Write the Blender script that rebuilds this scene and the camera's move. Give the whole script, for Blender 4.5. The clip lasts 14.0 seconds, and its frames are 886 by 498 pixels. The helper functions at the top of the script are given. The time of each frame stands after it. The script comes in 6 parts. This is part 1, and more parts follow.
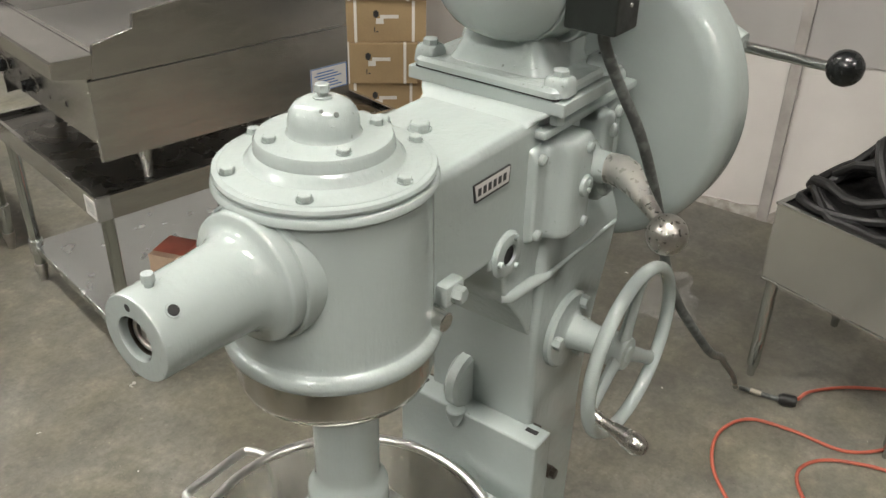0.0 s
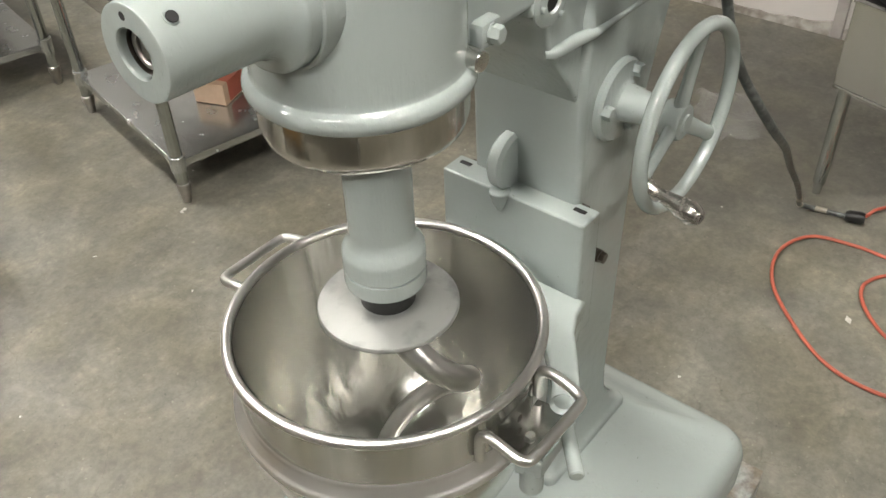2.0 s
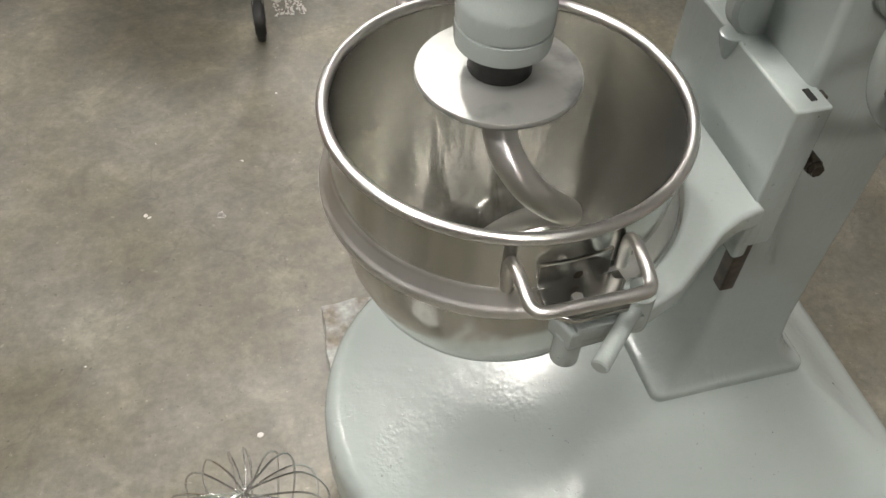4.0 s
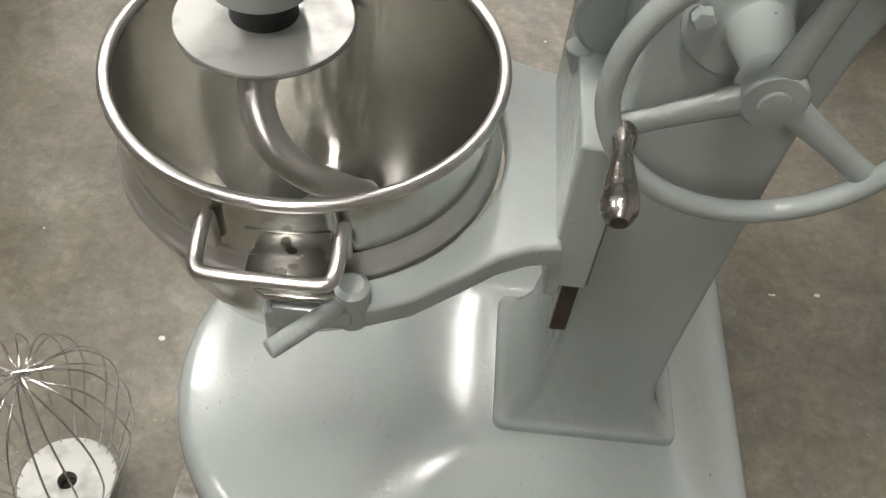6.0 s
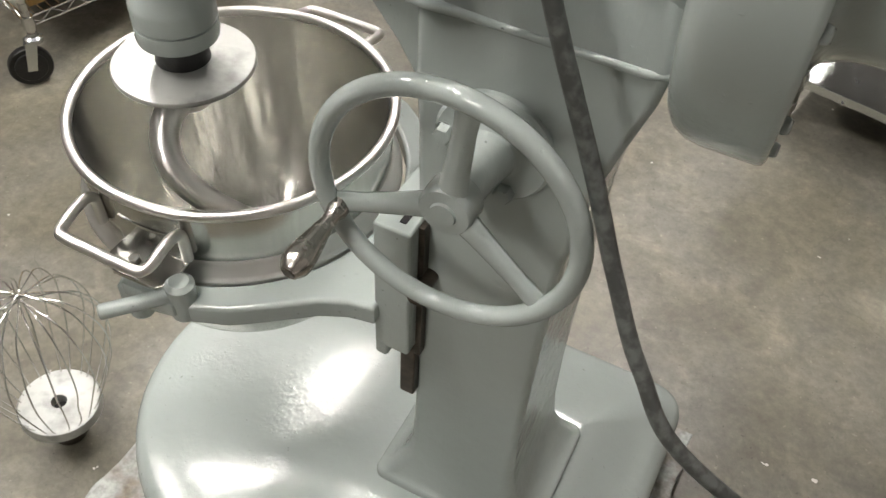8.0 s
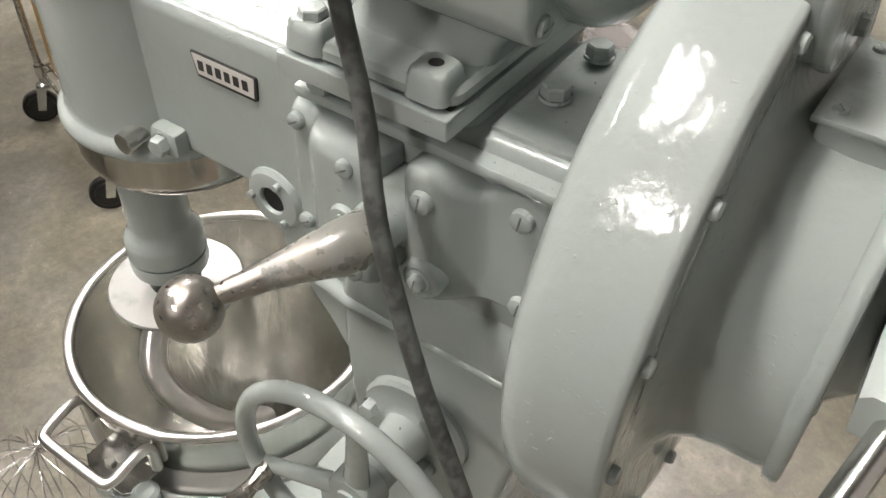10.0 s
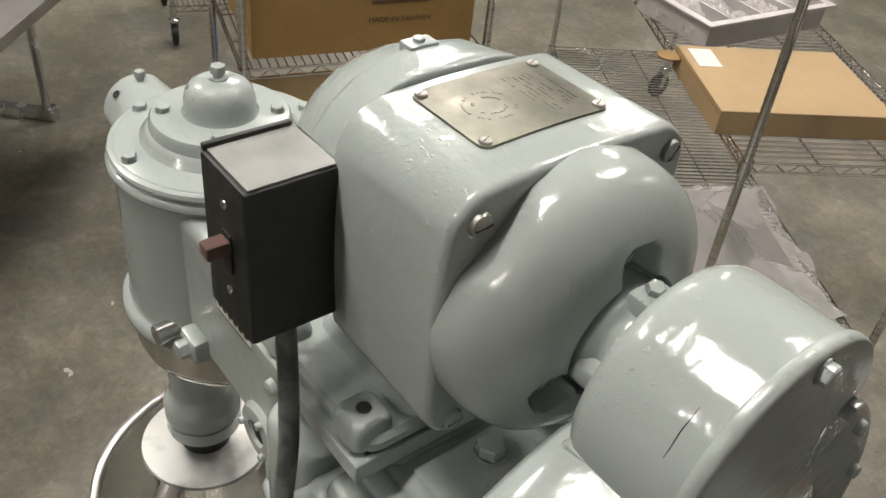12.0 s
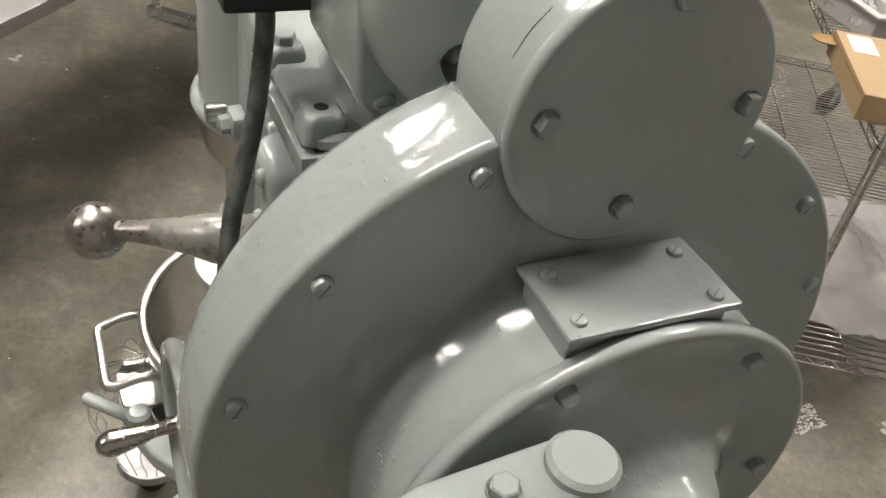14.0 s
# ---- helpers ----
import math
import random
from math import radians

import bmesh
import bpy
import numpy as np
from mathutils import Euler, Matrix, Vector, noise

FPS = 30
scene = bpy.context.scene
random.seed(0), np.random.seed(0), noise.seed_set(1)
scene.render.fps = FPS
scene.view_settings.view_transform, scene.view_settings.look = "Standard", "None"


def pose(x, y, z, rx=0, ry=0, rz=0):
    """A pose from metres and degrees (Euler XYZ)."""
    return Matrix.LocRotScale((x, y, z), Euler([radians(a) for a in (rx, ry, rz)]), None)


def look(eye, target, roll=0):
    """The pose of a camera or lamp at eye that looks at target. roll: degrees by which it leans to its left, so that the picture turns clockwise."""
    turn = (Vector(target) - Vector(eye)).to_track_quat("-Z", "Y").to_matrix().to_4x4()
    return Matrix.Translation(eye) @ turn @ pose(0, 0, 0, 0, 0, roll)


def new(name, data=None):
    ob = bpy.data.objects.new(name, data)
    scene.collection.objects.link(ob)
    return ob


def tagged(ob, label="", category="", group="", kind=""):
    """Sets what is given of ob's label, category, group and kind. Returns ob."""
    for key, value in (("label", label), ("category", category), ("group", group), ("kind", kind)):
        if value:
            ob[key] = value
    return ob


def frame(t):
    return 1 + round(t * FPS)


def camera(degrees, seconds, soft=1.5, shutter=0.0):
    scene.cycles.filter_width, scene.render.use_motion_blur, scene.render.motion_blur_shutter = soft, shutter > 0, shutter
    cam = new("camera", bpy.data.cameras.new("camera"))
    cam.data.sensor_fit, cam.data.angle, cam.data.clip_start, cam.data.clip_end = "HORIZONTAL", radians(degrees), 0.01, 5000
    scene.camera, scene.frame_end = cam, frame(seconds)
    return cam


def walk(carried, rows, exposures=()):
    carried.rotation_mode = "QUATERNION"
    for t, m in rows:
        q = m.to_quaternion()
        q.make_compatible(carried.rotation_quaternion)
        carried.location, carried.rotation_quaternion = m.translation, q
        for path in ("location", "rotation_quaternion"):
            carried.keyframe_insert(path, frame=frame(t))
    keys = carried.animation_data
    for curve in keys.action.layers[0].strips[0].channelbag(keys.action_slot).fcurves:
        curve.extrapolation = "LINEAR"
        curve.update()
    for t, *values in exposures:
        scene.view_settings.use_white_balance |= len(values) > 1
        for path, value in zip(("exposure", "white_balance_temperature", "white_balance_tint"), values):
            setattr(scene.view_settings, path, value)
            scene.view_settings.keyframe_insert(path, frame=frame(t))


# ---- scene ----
cam = camera(53.42, 14.0)
PATH = [
    (0.0, look((-0.6416, -0.6238, 1.9321), (0.0597, -0.1188, 1.4289), 1.27)),
    (0.5, look((-0.6428, -0.6237, 1.8917), (0.0231, -0.1261, 1.3360), 0.62)),
    (1.0, look((-0.6532, -0.6465, 1.8495), (-0.0077, -0.1426, 1.2756), -0.02)),
    (1.5, look((-0.6488, -0.6535, 1.8055), (-0.0416, -0.1340, 1.2043), -1.79)),
    (2.0, look((-0.6301, -0.6465, 1.7779), (-0.0404, -0.1455, 1.1445), -2.26)),
    (2.5, look((-0.5443, -0.6903, 1.7478), (-0.0171, -0.1693, 1.0765), 0.36)),
    (3.0, look((-0.4897, -0.7064, 1.6692), (-0.0937, -0.1326, 0.9522), 1.28)),
    (3.2, look((-0.4680, -0.7110, 1.6420), (0.2650, 0.4560, 0.1920), 1.50)),
    (5.3, look((-0.0230, -0.8460, 1.5830), (-0.0110, 0.3790, 0.0020), 6.40)),
    (5.5, look((0.0209, -0.8325, 1.5857), (0.0287, -0.2194, 0.7958), 6.52)),
    (6.0, look((0.1637, -0.7675, 1.5772), (0.1720, -0.1507, 0.7902), 6.65)),
    (6.5, look((0.2712, -0.7276, 1.5738), (0.2285, -0.1127, 0.7864), 6.57)),
    (7.0, look((0.4067, -0.7180, 1.6143), (0.2600, -0.0988, 0.8429), 6.11)),
    (7.2, look((0.4770, -0.7440, 1.6330), (0.0850, 0.4810, 0.1010), 7.00)),
    (9.3, look((0.7310, -0.7070, 1.8330), (0.0540, 0.5500, 0.4320), 1.20)),
    (9.5, look((0.7264, -0.6774, 1.8565), (0.3768, -0.0455, 1.1648), 1.14)),
    (10.0, look((0.7564, -0.5554, 1.8909), (0.3509, 0.0511, 1.2070), 1.66)),
    (10.5, look((0.7789, -0.4752, 1.9199), (0.3196, 0.0922, 1.2365), 1.79)),
    (11.0, look((0.7709, -0.4386, 1.9628), (0.2837, 0.1255, 1.2962), 2.79)),
    (11.5, look((0.7744, -0.4076, 2.0082), (0.2486, 0.1595, 1.3742), 3.99)),
    (12.0, look((0.8043, -0.3631, 2.0546), (0.2112, 0.1613, 1.4437), 6.62)),
    (12.5, look((0.8709, -0.3166, 2.0595), (0.2263, 0.1403, 1.4466), 8.57)),
    (13.0, look((0.9239, -0.2928, 2.0358), (0.2461, 0.1062, 1.4183), 10.02)),
    (13.5, look((0.9633, -0.3127, 1.9779), (0.2781, 0.0701, 1.3583), 9.72)),
    (14.0, look((1.0211, -0.2931, 1.9102), (0.3324, 0.0843, 1.2912), 9.61)),
]
walk(cam, PATH, exposures=[(0.0, 0.0, 6500, 10), (0.5, 0.05, 6500, 10), (1.0, 0.16, 6500, 10), (1.5, 0.32, 6500, 10), (2.0, 0.22, 6500, 10), (3.0, 0.04, 6500, 11), (5.5, -0.22, 6500, 13), (7.0, -0.11, 6500, 12), (9.5, 0.28, 6500, 14),
                           (10.5, 0.10, 6600, 15), (11.0, -0.25, 6650, 14.5), (11.5, -0.36, 6650, 14), (12.0, -0.26, 6650, 13), (13.0, 0.05, 6600, 12.5), (13.5, 0.22, 6650, 14), (14.0, 0.0, 6650, 14.5)])

# ---- world, lamps, exposure ----
world = bpy.data.worlds.new("world")
scene.world = world
world.use_nodes = True
world.node_tree.nodes["Background"].inputs[0].default_value = (0.9, 0.95, 1.0, 1)
world.node_tree.nodes["Background"].inputs[1].default_value = 0.02


# ---- materials ----
def material(name, colour, rough=0.5, metal=0.0, spots=0.0, spot_scale=8.0, grain=0.0, grain_scale=300.0,
             bump=0.0, bump_scale=120.0, stretch=(1, 1, 1), rough_var=0.0, second=None, coat=0.0, fine_bump=0.0, fine_scale=900.0,
             per_object=0.0, lift=(0.35, 0.65)):
    """A procedural surface: base colour mottled at two scales, varied roughness and fine relief, in object metres."""
    m = bpy.data.materials.new(name)
    m.use_nodes = True
    nt = m.node_tree
    n, l = nt.nodes, nt.links
    b = n["Principled BSDF"]
    b.inputs["Base Color"].default_value = (*colour, 1)
    b.inputs["Roughness"].default_value = rough
    b.inputs["Metallic"].default_value = metal
    b.inputs["Coat Weight"].default_value = coat
    b.inputs["Coat Roughness"].default_value = 0.12
    geo = n.new("ShaderNodeTexCoord")
    mp = n.new("ShaderNodeMapping")
    mp.inputs["Scale"].default_value = stretch
    l.new(geo.outputs["Object"], mp.inputs["Vector"])

    def noise_tex(scale, detail=4.0):
        t = n.new("ShaderNodeTexNoise")
        t.inputs["Scale"].default_value, t.inputs["Detail"].default_value = scale, detail
        l.new(mp.outputs["Vector"], t.inputs["Vector"])
        return t.outputs["Fac"]

    def ramp(fac, lo, hi, a, b_):
        r = n.new("ShaderNodeMapRange")
        r.inputs["From Min"].default_value, r.inputs["From Max"].default_value = lo, hi
        r.inputs["To Min"].default_value, r.inputs["To Max"].default_value = a, b_
        l.new(fac, r.inputs["Value"])
        return r.outputs["Result"]

    colour_out = None
    if spots or second:
        mix = n.new("ShaderNodeMix")
        mix.data_type = "RGBA"
        mix.inputs["A"].default_value = (*colour, 1)
        mix.inputs["B"].default_value = (*(second or [c * (1 - spots) for c in colour]), 1)
        l.new(ramp(noise_tex(spot_scale, 6.0), lift[0], lift[1], 0, 1), mix.inputs["Factor"])
        colour_out = mix.outputs["Result"]
    if grain:
        mix = n.new("ShaderNodeMix")
        mix.data_type, mix.blend_type = "RGBA", "MULTIPLY"
        mix.inputs["Factor"].default_value = 1.0
        if colour_out:
            l.new(colour_out, mix.inputs["A"])
        else:
            mix.inputs["A"].default_value = (*colour, 1)
        shade = ramp(noise_tex(grain_scale, 3.0), 0.3, 0.7, 1 - grain, 1 + grain * 0.4)
        l.new(shade, mix.inputs["B"])
        colour_out = mix.outputs["Result"]
    if per_object:
        info = n.new("ShaderNodeObjectInfo")
        mix = n.new("ShaderNodeMix")
        mix.data_type, mix.blend_type = "RGBA", "MULTIPLY"
        mix.inputs["Factor"].default_value = 1.0
        if colour_out:
            l.new(colour_out, mix.inputs["A"])
        else:
            mix.inputs["A"].default_value = (*colour, 1)
        l.new(ramp(info.outputs["Random"], 0, 1, 1 - per_object, 1), mix.inputs["B"])
        colour_out = mix.outputs["Result"]
    if colour_out:
        l.new(colour_out, b.inputs["Base Color"])
    if rough_var:
        l.new(ramp(noise_tex(spot_scale * 2.5, 5.0), 0.3, 0.7, max(0.02, rough - rough_var), rough + rough_var), b.inputs["Roughness"])
    normal = None
    for amount, size in ((bump, bump_scale), (fine_bump, fine_scale)):
        if amount:
            bp = n.new("ShaderNodeBump")
            bp.inputs["Strength"].default_value, bp.inputs["Distance"].default_value = amount, 0.002
            l.new(noise_tex(size, 3.0), bp.inputs["Height"])
            if normal:
                l.new(normal, bp.inputs["Normal"])
            normal = bp.outputs["Normal"]
    if normal:
        l.new(normal, b.inputs["Normal"])
        if coat:
            l.new(normal, b.inputs["Coat Normal"])
    return m


def lamp_material(name, colour, strength):
    m = bpy.data.materials.new(name)
    m.use_nodes = True
    b = m.node_tree.nodes["Principled BSDF"]
    b.inputs["Base Color"].default_value = (0.8, 0.8, 0.8, 1)
    b.inputs["Emission Color"].default_value = (*colour, 1)
    b.inputs["Emission Strength"].default_value = strength
    return m


def paint_material(name, colour, rough, swell, ridges, pits, fine=0.16, spread=0.10):
    """Thick glossy enamel brushed over a casting: slow swell, patches of fine brush ridges, scattered dark pits."""
    m = material(name, colour, rough, spots=0.05, spot_scale=6, rough_var=0.04)
    n, l = m.node_tree.nodes, m.node_tree.links
    b = n["Principled BSDF"]
    at = n.new("ShaderNodeTexCoord")

    def noise_at(scale, detail, stretch=(1, 1, 1)):
        mp = n.new("ShaderNodeMapping")
        mp.inputs["Scale"].default_value = stretch
        t = n.new("ShaderNodeTexNoise")
        t.inputs["Scale"].default_value, t.inputs["Detail"].default_value = scale, detail
        l.new(at.outputs["Object"], mp.inputs["Vector"])
        l.new(mp.outputs["Vector"], t.inputs["Vector"])
        return t.outputs["Fac"]

    def span(fac, lo, hi, to_lo=0.0, to_hi=1.0):
        r = n.new("ShaderNodeMapRange")
        r.inputs["From Min"].default_value, r.inputs["From Max"].default_value = lo, hi
        r.inputs["To Min"].default_value, r.inputs["To Max"].default_value = to_lo, to_hi
        l.new(fac, r.inputs["Value"])
        return r.outputs["Result"]

    def times(p, q):
        k = n.new("ShaderNodeMath")
        k.operation = "MULTIPLY"
        l.new(p, k.inputs[0])
        l.new(q, k.inputs[1])
        return k.outputs[0]
    patches = span(noise_at(11, 4), 0.50, 0.68, spread, 1.0)
    normal = None
    nibs = times(span(noise_at(230, 1), 0.66, 0.76), span(noise_at(16, 3), 0.50, 0.62, 0.1, 1.0))
    for fac, depth in ((nibs, 0.0003), (noise_at(38, 2), swell), (times(noise_at(150, 3, (1, 1, 0.16)), patches), ridges), (noise_at(520, 2), ridges * fine)):
        bp = n.new("ShaderNodeBump")
        bp.inputs["Strength"].default_value, bp.inputs["Distance"].default_value = 1.0, depth
        l.new(fac, bp.inputs["Height"])
        if normal:
            l.new(normal, bp.inputs["Normal"])
        normal = bp.outputs["Normal"]
    l.new(normal, b.inputs["Normal"])
    if pits:
        old = b.inputs["Base Color"].links[0].from_socket
        mix = n.new("ShaderNodeMix")
        mix.data_type = "RGBA"
        mix.inputs["B"].default_value = (0.09, 0.095, 0.09, 1)
        l.new(old, mix.inputs["A"])
        l.new(times(span(noise_at(115, 2), 0.73 - pits, 0.77 - pits), patches), mix.inputs["Factor"])
        l.new(mix.outputs["Result"], b.inputs["Base Color"])
    return m


PAINT = paint_material("grey_green_enamel", (0.335, 0.377, 0.363), 0.13, 0.0012, 0.0008, 0.0, 0.05, 0.30)
PAINT_ROUGH = paint_material("grey_green_enamel_on_casting", (0.335, 0.377, 0.363), 0.13, 0.0013, 0.0011, 0.012, 0.10, 0.35)
STEEL = material("brushed_stainless", (0.60, 0.60, 0.575), 0.23, 1.0, spots=0.05, spot_scale=5, rough_var=0.03, fine_bump=0.01, fine_scale=700)
GRIDDLE_STEEL = material("brushed_griddle_steel", (0.66, 0.65, 0.635), 0.20, 1.0, spots=0.12, spot_scale=7, rough_var=0.05, grain=0.08, grain_scale=60, stretch=(1, 1, 6), fine_bump=0.008, fine_scale=500)
# smeared sheet steel, coloured dark to hold the griddle's shade and dark reflection
STAND_TOP = material("smeared_shade_dark_stainless", (0.20, 0.195, 0.18), 0.28, 1.0, spots=0.35, spot_scale=4, rough_var=0.08, lift=(0.2, 0.8))
LEVER_METAL = material("grimy_bare_lever_metal", (0.42, 0.40, 0.365), 0.33, 0.9, spots=0.42, spot_scale=60, rough_var=0.10, lift=(0.3, 0.8))
PAINT_BASE = paint_material("grey_green_enamel_on_rough_base", (0.335, 0.377, 0.363), 0.20, 0.0008, 0.0010, 0.022, 0.05, 0.08)
SLOT_DIRT = material("paint_filled_slot", (0.15, 0.165, 0.155), 0.5, spots=0.3, spot_scale=80)
SCREW_METAL = material("paint_smeared_screw", (0.25, 0.235, 0.21), 0.42, 0.6, second=(0.24, 0.26, 0.247), spot_scale=150, lift=(0.42, 0.62), rough_var=0.1, bump=0.2, bump_scale=260)
LEVER_PAINT = material("worn_paint_over_metal", (0.265, 0.27, 0.25), 0.3, 0.3, second=(0.36, 0.345, 0.31), spot_scale=30, lift=(0.40, 0.68), rough_var=0.08, bump=0.15, bump_scale=120)
GRIP_METAL = material("bare_grip_metal_with_paint_smears", (0.47, 0.445, 0.41), 0.24, 0.95, second=(0.31, 0.305, 0.275), spot_scale=40, lift=(0.45, 0.68), rough_var=0.06, bump=0.05, bump_scale=90)
STEEL_SPUN = material("spun_stainless", (0.67, 0.665, 0.625), 0.21, 1.0, rough_var=0.015, spot_scale=3, fine_bump=0.012, fine_scale=500)
RING_STEEL = material("brushed_ring_steel", (0.52, 0.505, 0.47), 0.15, 1.0, rough_var=0.02, spot_scale=3, fine_bump=0.012, fine_scale=500)
for spun, amount in ((STEEL_SPUN, 0.88), (RING_STEEL, 0.6)):
    nodes = spun.node_tree.nodes
    tangent = nodes.new("ShaderNodeTangent")
    tangent.direction_type, tangent.axis = "RADIAL", "Z"
    nodes["Principled BSDF"].inputs["Anisotropic"].default_value = amount
    nodes["Principled BSDF"].inputs["Anisotropic Rotation"].default_value = 0.25
    spun.node_tree.links.new(tangent.outputs["Tangent"], nodes["Principled BSDF"].inputs["Tangent"])
    # faint upright flutes left by the spinning, which break the reflections into streaks
    place, stretch, flutes, relief = nodes.new("ShaderNodeTexCoord"), nodes.new("ShaderNodeMapping"), nodes.new("ShaderNodeTexNoise"), nodes.new("ShaderNodeBump")
    stretch.inputs["Scale"].default_value = (1, 1, 0.04)
    flutes.inputs["Scale"].default_value, flutes.inputs["Detail"].default_value = 17, 3
    relief.inputs["Distance"].default_value = 0.0034
    link = spun.node_tree.links
    link.new(place.outputs["Object"], stretch.inputs["Vector"])
    link.new(stretch.outputs["Vector"], flutes.inputs["Vector"])
    link.new(flutes.outputs["Fac"], relief.inputs["Height"])
    if nodes["Principled BSDF"].inputs["Normal"].links:
        link.new(nodes["Principled BSDF"].inputs["Normal"].links[0].from_socket, relief.inputs["Normal"])
    link.new(relief.outputs["Normal"], nodes["Principled BSDF"].inputs["Normal"])
STEEL_OUTSIDE = material("brushed_steel_outside", (0.56, 0.56, 0.53), 0.17, 1.0, rough_var=0.03, spot_scale=6, grain=0.10, grain_scale=90, stretch=(1, 1, 0.05), fine_bump=0.012, fine_scale=260)
STEEL_BRIGHT = material("polished_stainless", (0.70, 0.69, 0.665), 0.33, 1.0, rough_var=0.02, fine_bump=0.01, fine_scale=300)
BAND_STEEL = material("satin_band_steel", (0.80, 0.79, 0.77), 0.42, 1.0, rough_var=0.04, spots=0.1, spot_scale=12)
STEEL_DULL = material("worn_bare_metal", (0.50, 0.48, 0.45), 0.33, 1.0, spots=0.35, spot_scale=28, lift=(0.3, 0.85))
DISC = material("bare_aluminium_disc", (0.435, 0.447, 0.43), 0.42, 0.75, spots=0.55, spot_scale=19, lift=(0.48, 0.74), rough_var=0.1)
ZINC = material("galvanised_sheet", (0.63, 0.65, 0.645), 0.24, 0.95, spots=0.12, spot_scale=5, rough_var=0.05, lift=(0.15, 0.85))
LEG_TUBE = material("bright_leg_tube", (0.50, 0.525, 0.505), 0.17, 1.0, rough_var=0.05, spots=0.15, spot_scale=9)
CHROME = material("chrome_wire", (0.70, 0.69, 0.67), 0.13, 1.0, rough_var=0.05, spots=0.15, spot_scale=20)
DARK_STEEL = material("oiled_dark_steel", (0.09, 0.075, 0.06), 0.4, 0.8, spots=0.5, spot_scale=40)
BROWN_STEEL = material("oily_brown_bar", (0.07, 0.05, 0.035), 0.35, 0.5, spots=0.5, spot_scale=60)
BLACK = material("black_enamel_box", (0.007, 0.010, 0.008), 0.46, spots=0.4, spot_scale=30, rough_var=0.08, bump=0.08, bump_scale=200)
BOX_TOP = material("worn_grey_lid", (0.25, 0.256, 0.247), 0.50, spots=0.3, spot_scale=22, rough_var=0.1)
BLACK_BALL = material("black_phenolic", (0.011, 0.012, 0.012), 0.24, spots=0.3, spot_scale=25, rough_var=0.08, bump=0.06, bump_scale=150)
RUBBER = material("black_rubber", (0.007, 0.007, 0.007), 0.48, spots=0.5, spot_scale=40, rough_var=0.1, bump=0.2, bump_scale=200)
CABLE = material("paint_spattered_rubber_cable", (0.050, 0.053, 0.050), 0.45, second=(0.110, 0.119, 0.113), spot_scale=60, bump=0.25, bump_scale=140, lift=(0.44, 0.60))
TAPE = material("grubby_pale_tape", (0.34, 0.31, 0.25), 0.5, spots=0.4, spot_scale=40)
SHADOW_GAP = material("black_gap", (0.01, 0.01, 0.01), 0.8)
def concrete_material():
    """Old sealed warehouse concrete: cloudy stains, pale dust, fine speckle, hair cracks, uneven shine."""
    m = material("stained_concrete", (0.178, 0.167, 0.138), 0.36)
    n, l = m.node_tree.nodes, m.node_tree.links
    b = n["Principled BSDF"]
    at = n.new("ShaderNodeTexCoord")

    def noise_at(scale, detail, rough=0.5, twist=0.0):
        t = n.new("ShaderNodeTexNoise")
        for key, value in (("Scale", scale), ("Detail", detail), ("Roughness", rough), ("Distortion", twist)):
            t.inputs[key].default_value = value
        l.new(at.outputs["Object"], t.inputs["Vector"])
        return t.outputs["Fac"]

    def span(fac, lo, hi, to_lo, to_hi):
        r = n.new("ShaderNodeMapRange")
        r.interpolation_type = "SMOOTHSTEP"
        for key, value in (("From Min", lo), ("From Max", hi), ("To Min", to_lo), ("To Max", to_hi)):
            r.inputs[key].default_value = value
        l.new(fac, r.inputs["Value"])
        return r.outputs["Result"]

    def times(p, q):
        k = n.new("ShaderNodeMath")
        k.operation = "MULTIPLY"
        l.new(p, k.inputs[0])
        l.new(q, k.inputs[1])
        return k.outputs[0]
    cracks = n.new("ShaderNodeTexVoronoi")
    cracks.feature = "DISTANCE_TO_EDGE"
    cracks.inputs["Scale"].default_value = 1.7
    bend = n.new("ShaderNodeVectorMath")
    bend.operation = "MULTIPLY_ADD"
    wob = n.new("ShaderNodeTexNoise")
    wob.inputs["Scale"].default_value, wob.inputs["Detail"].default_value = 5.0, 5.0
    l.new(at.outputs["Object"], wob.inputs["Vector"])
    l.new(wob.outputs["Color"], bend.inputs[0])
    bend.inputs[1].default_value = (0.22, 0.22, 0.22)
    l.new(at.outputs["Object"], bend.inputs[2])
    l.new(bend.outputs["Vector"], cracks.inputs["Vector"])
    shade = span(noise_at(0.8, 3), 0.3, 0.7, 0.84, 1.12)
    shade = times(shade, span(noise_at(3.2, 8, 0.64, 0.3), 0.28, 0.72, 0.74, 1.20))
    # pale scuffed skin with ragged edges, dark rubbed patches, and specks of both
    shade = times(shade, span(noise_at(6.5, 12, 0.74, 0.5), 0.48, 0.64, 1.0, 1.24))
    shade = times(shade, span(noise_at(10.5, 12, 0.76, 0.3), 0.50, 0.76, 1.0, 0.88))
    shade = times(shade, span(noise_at(26, 8, 0.7), 0.3, 0.7, 0.82, 1.14))
    shade = times(shade, span(noise_at(62, 6, 0.75), 0.3, 0.72, 0.88, 1.11))
    shade = times(shade, span(noise_at(70, 3), 0.67, 0.73, 1.0, 1.45))
    shade = times(shade, span(noise_at(88, 3), 0.68, 0.73, 1.0, 0.62))
    shade = times(shade, span(cracks.outputs["Distance"], 0.0, 0.005, 0.86, 1.0))
    # grime and shadow beside the wall, both painted into the concrete, with a wandering edge
    grime_shade = n.new("ShaderNodeVectorMath")
    grime_shade.operation = "DISTANCE"
    grime_shade.inputs[1].default_value = (2.55, 0.75, 0.0)
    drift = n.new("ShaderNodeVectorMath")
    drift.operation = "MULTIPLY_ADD"
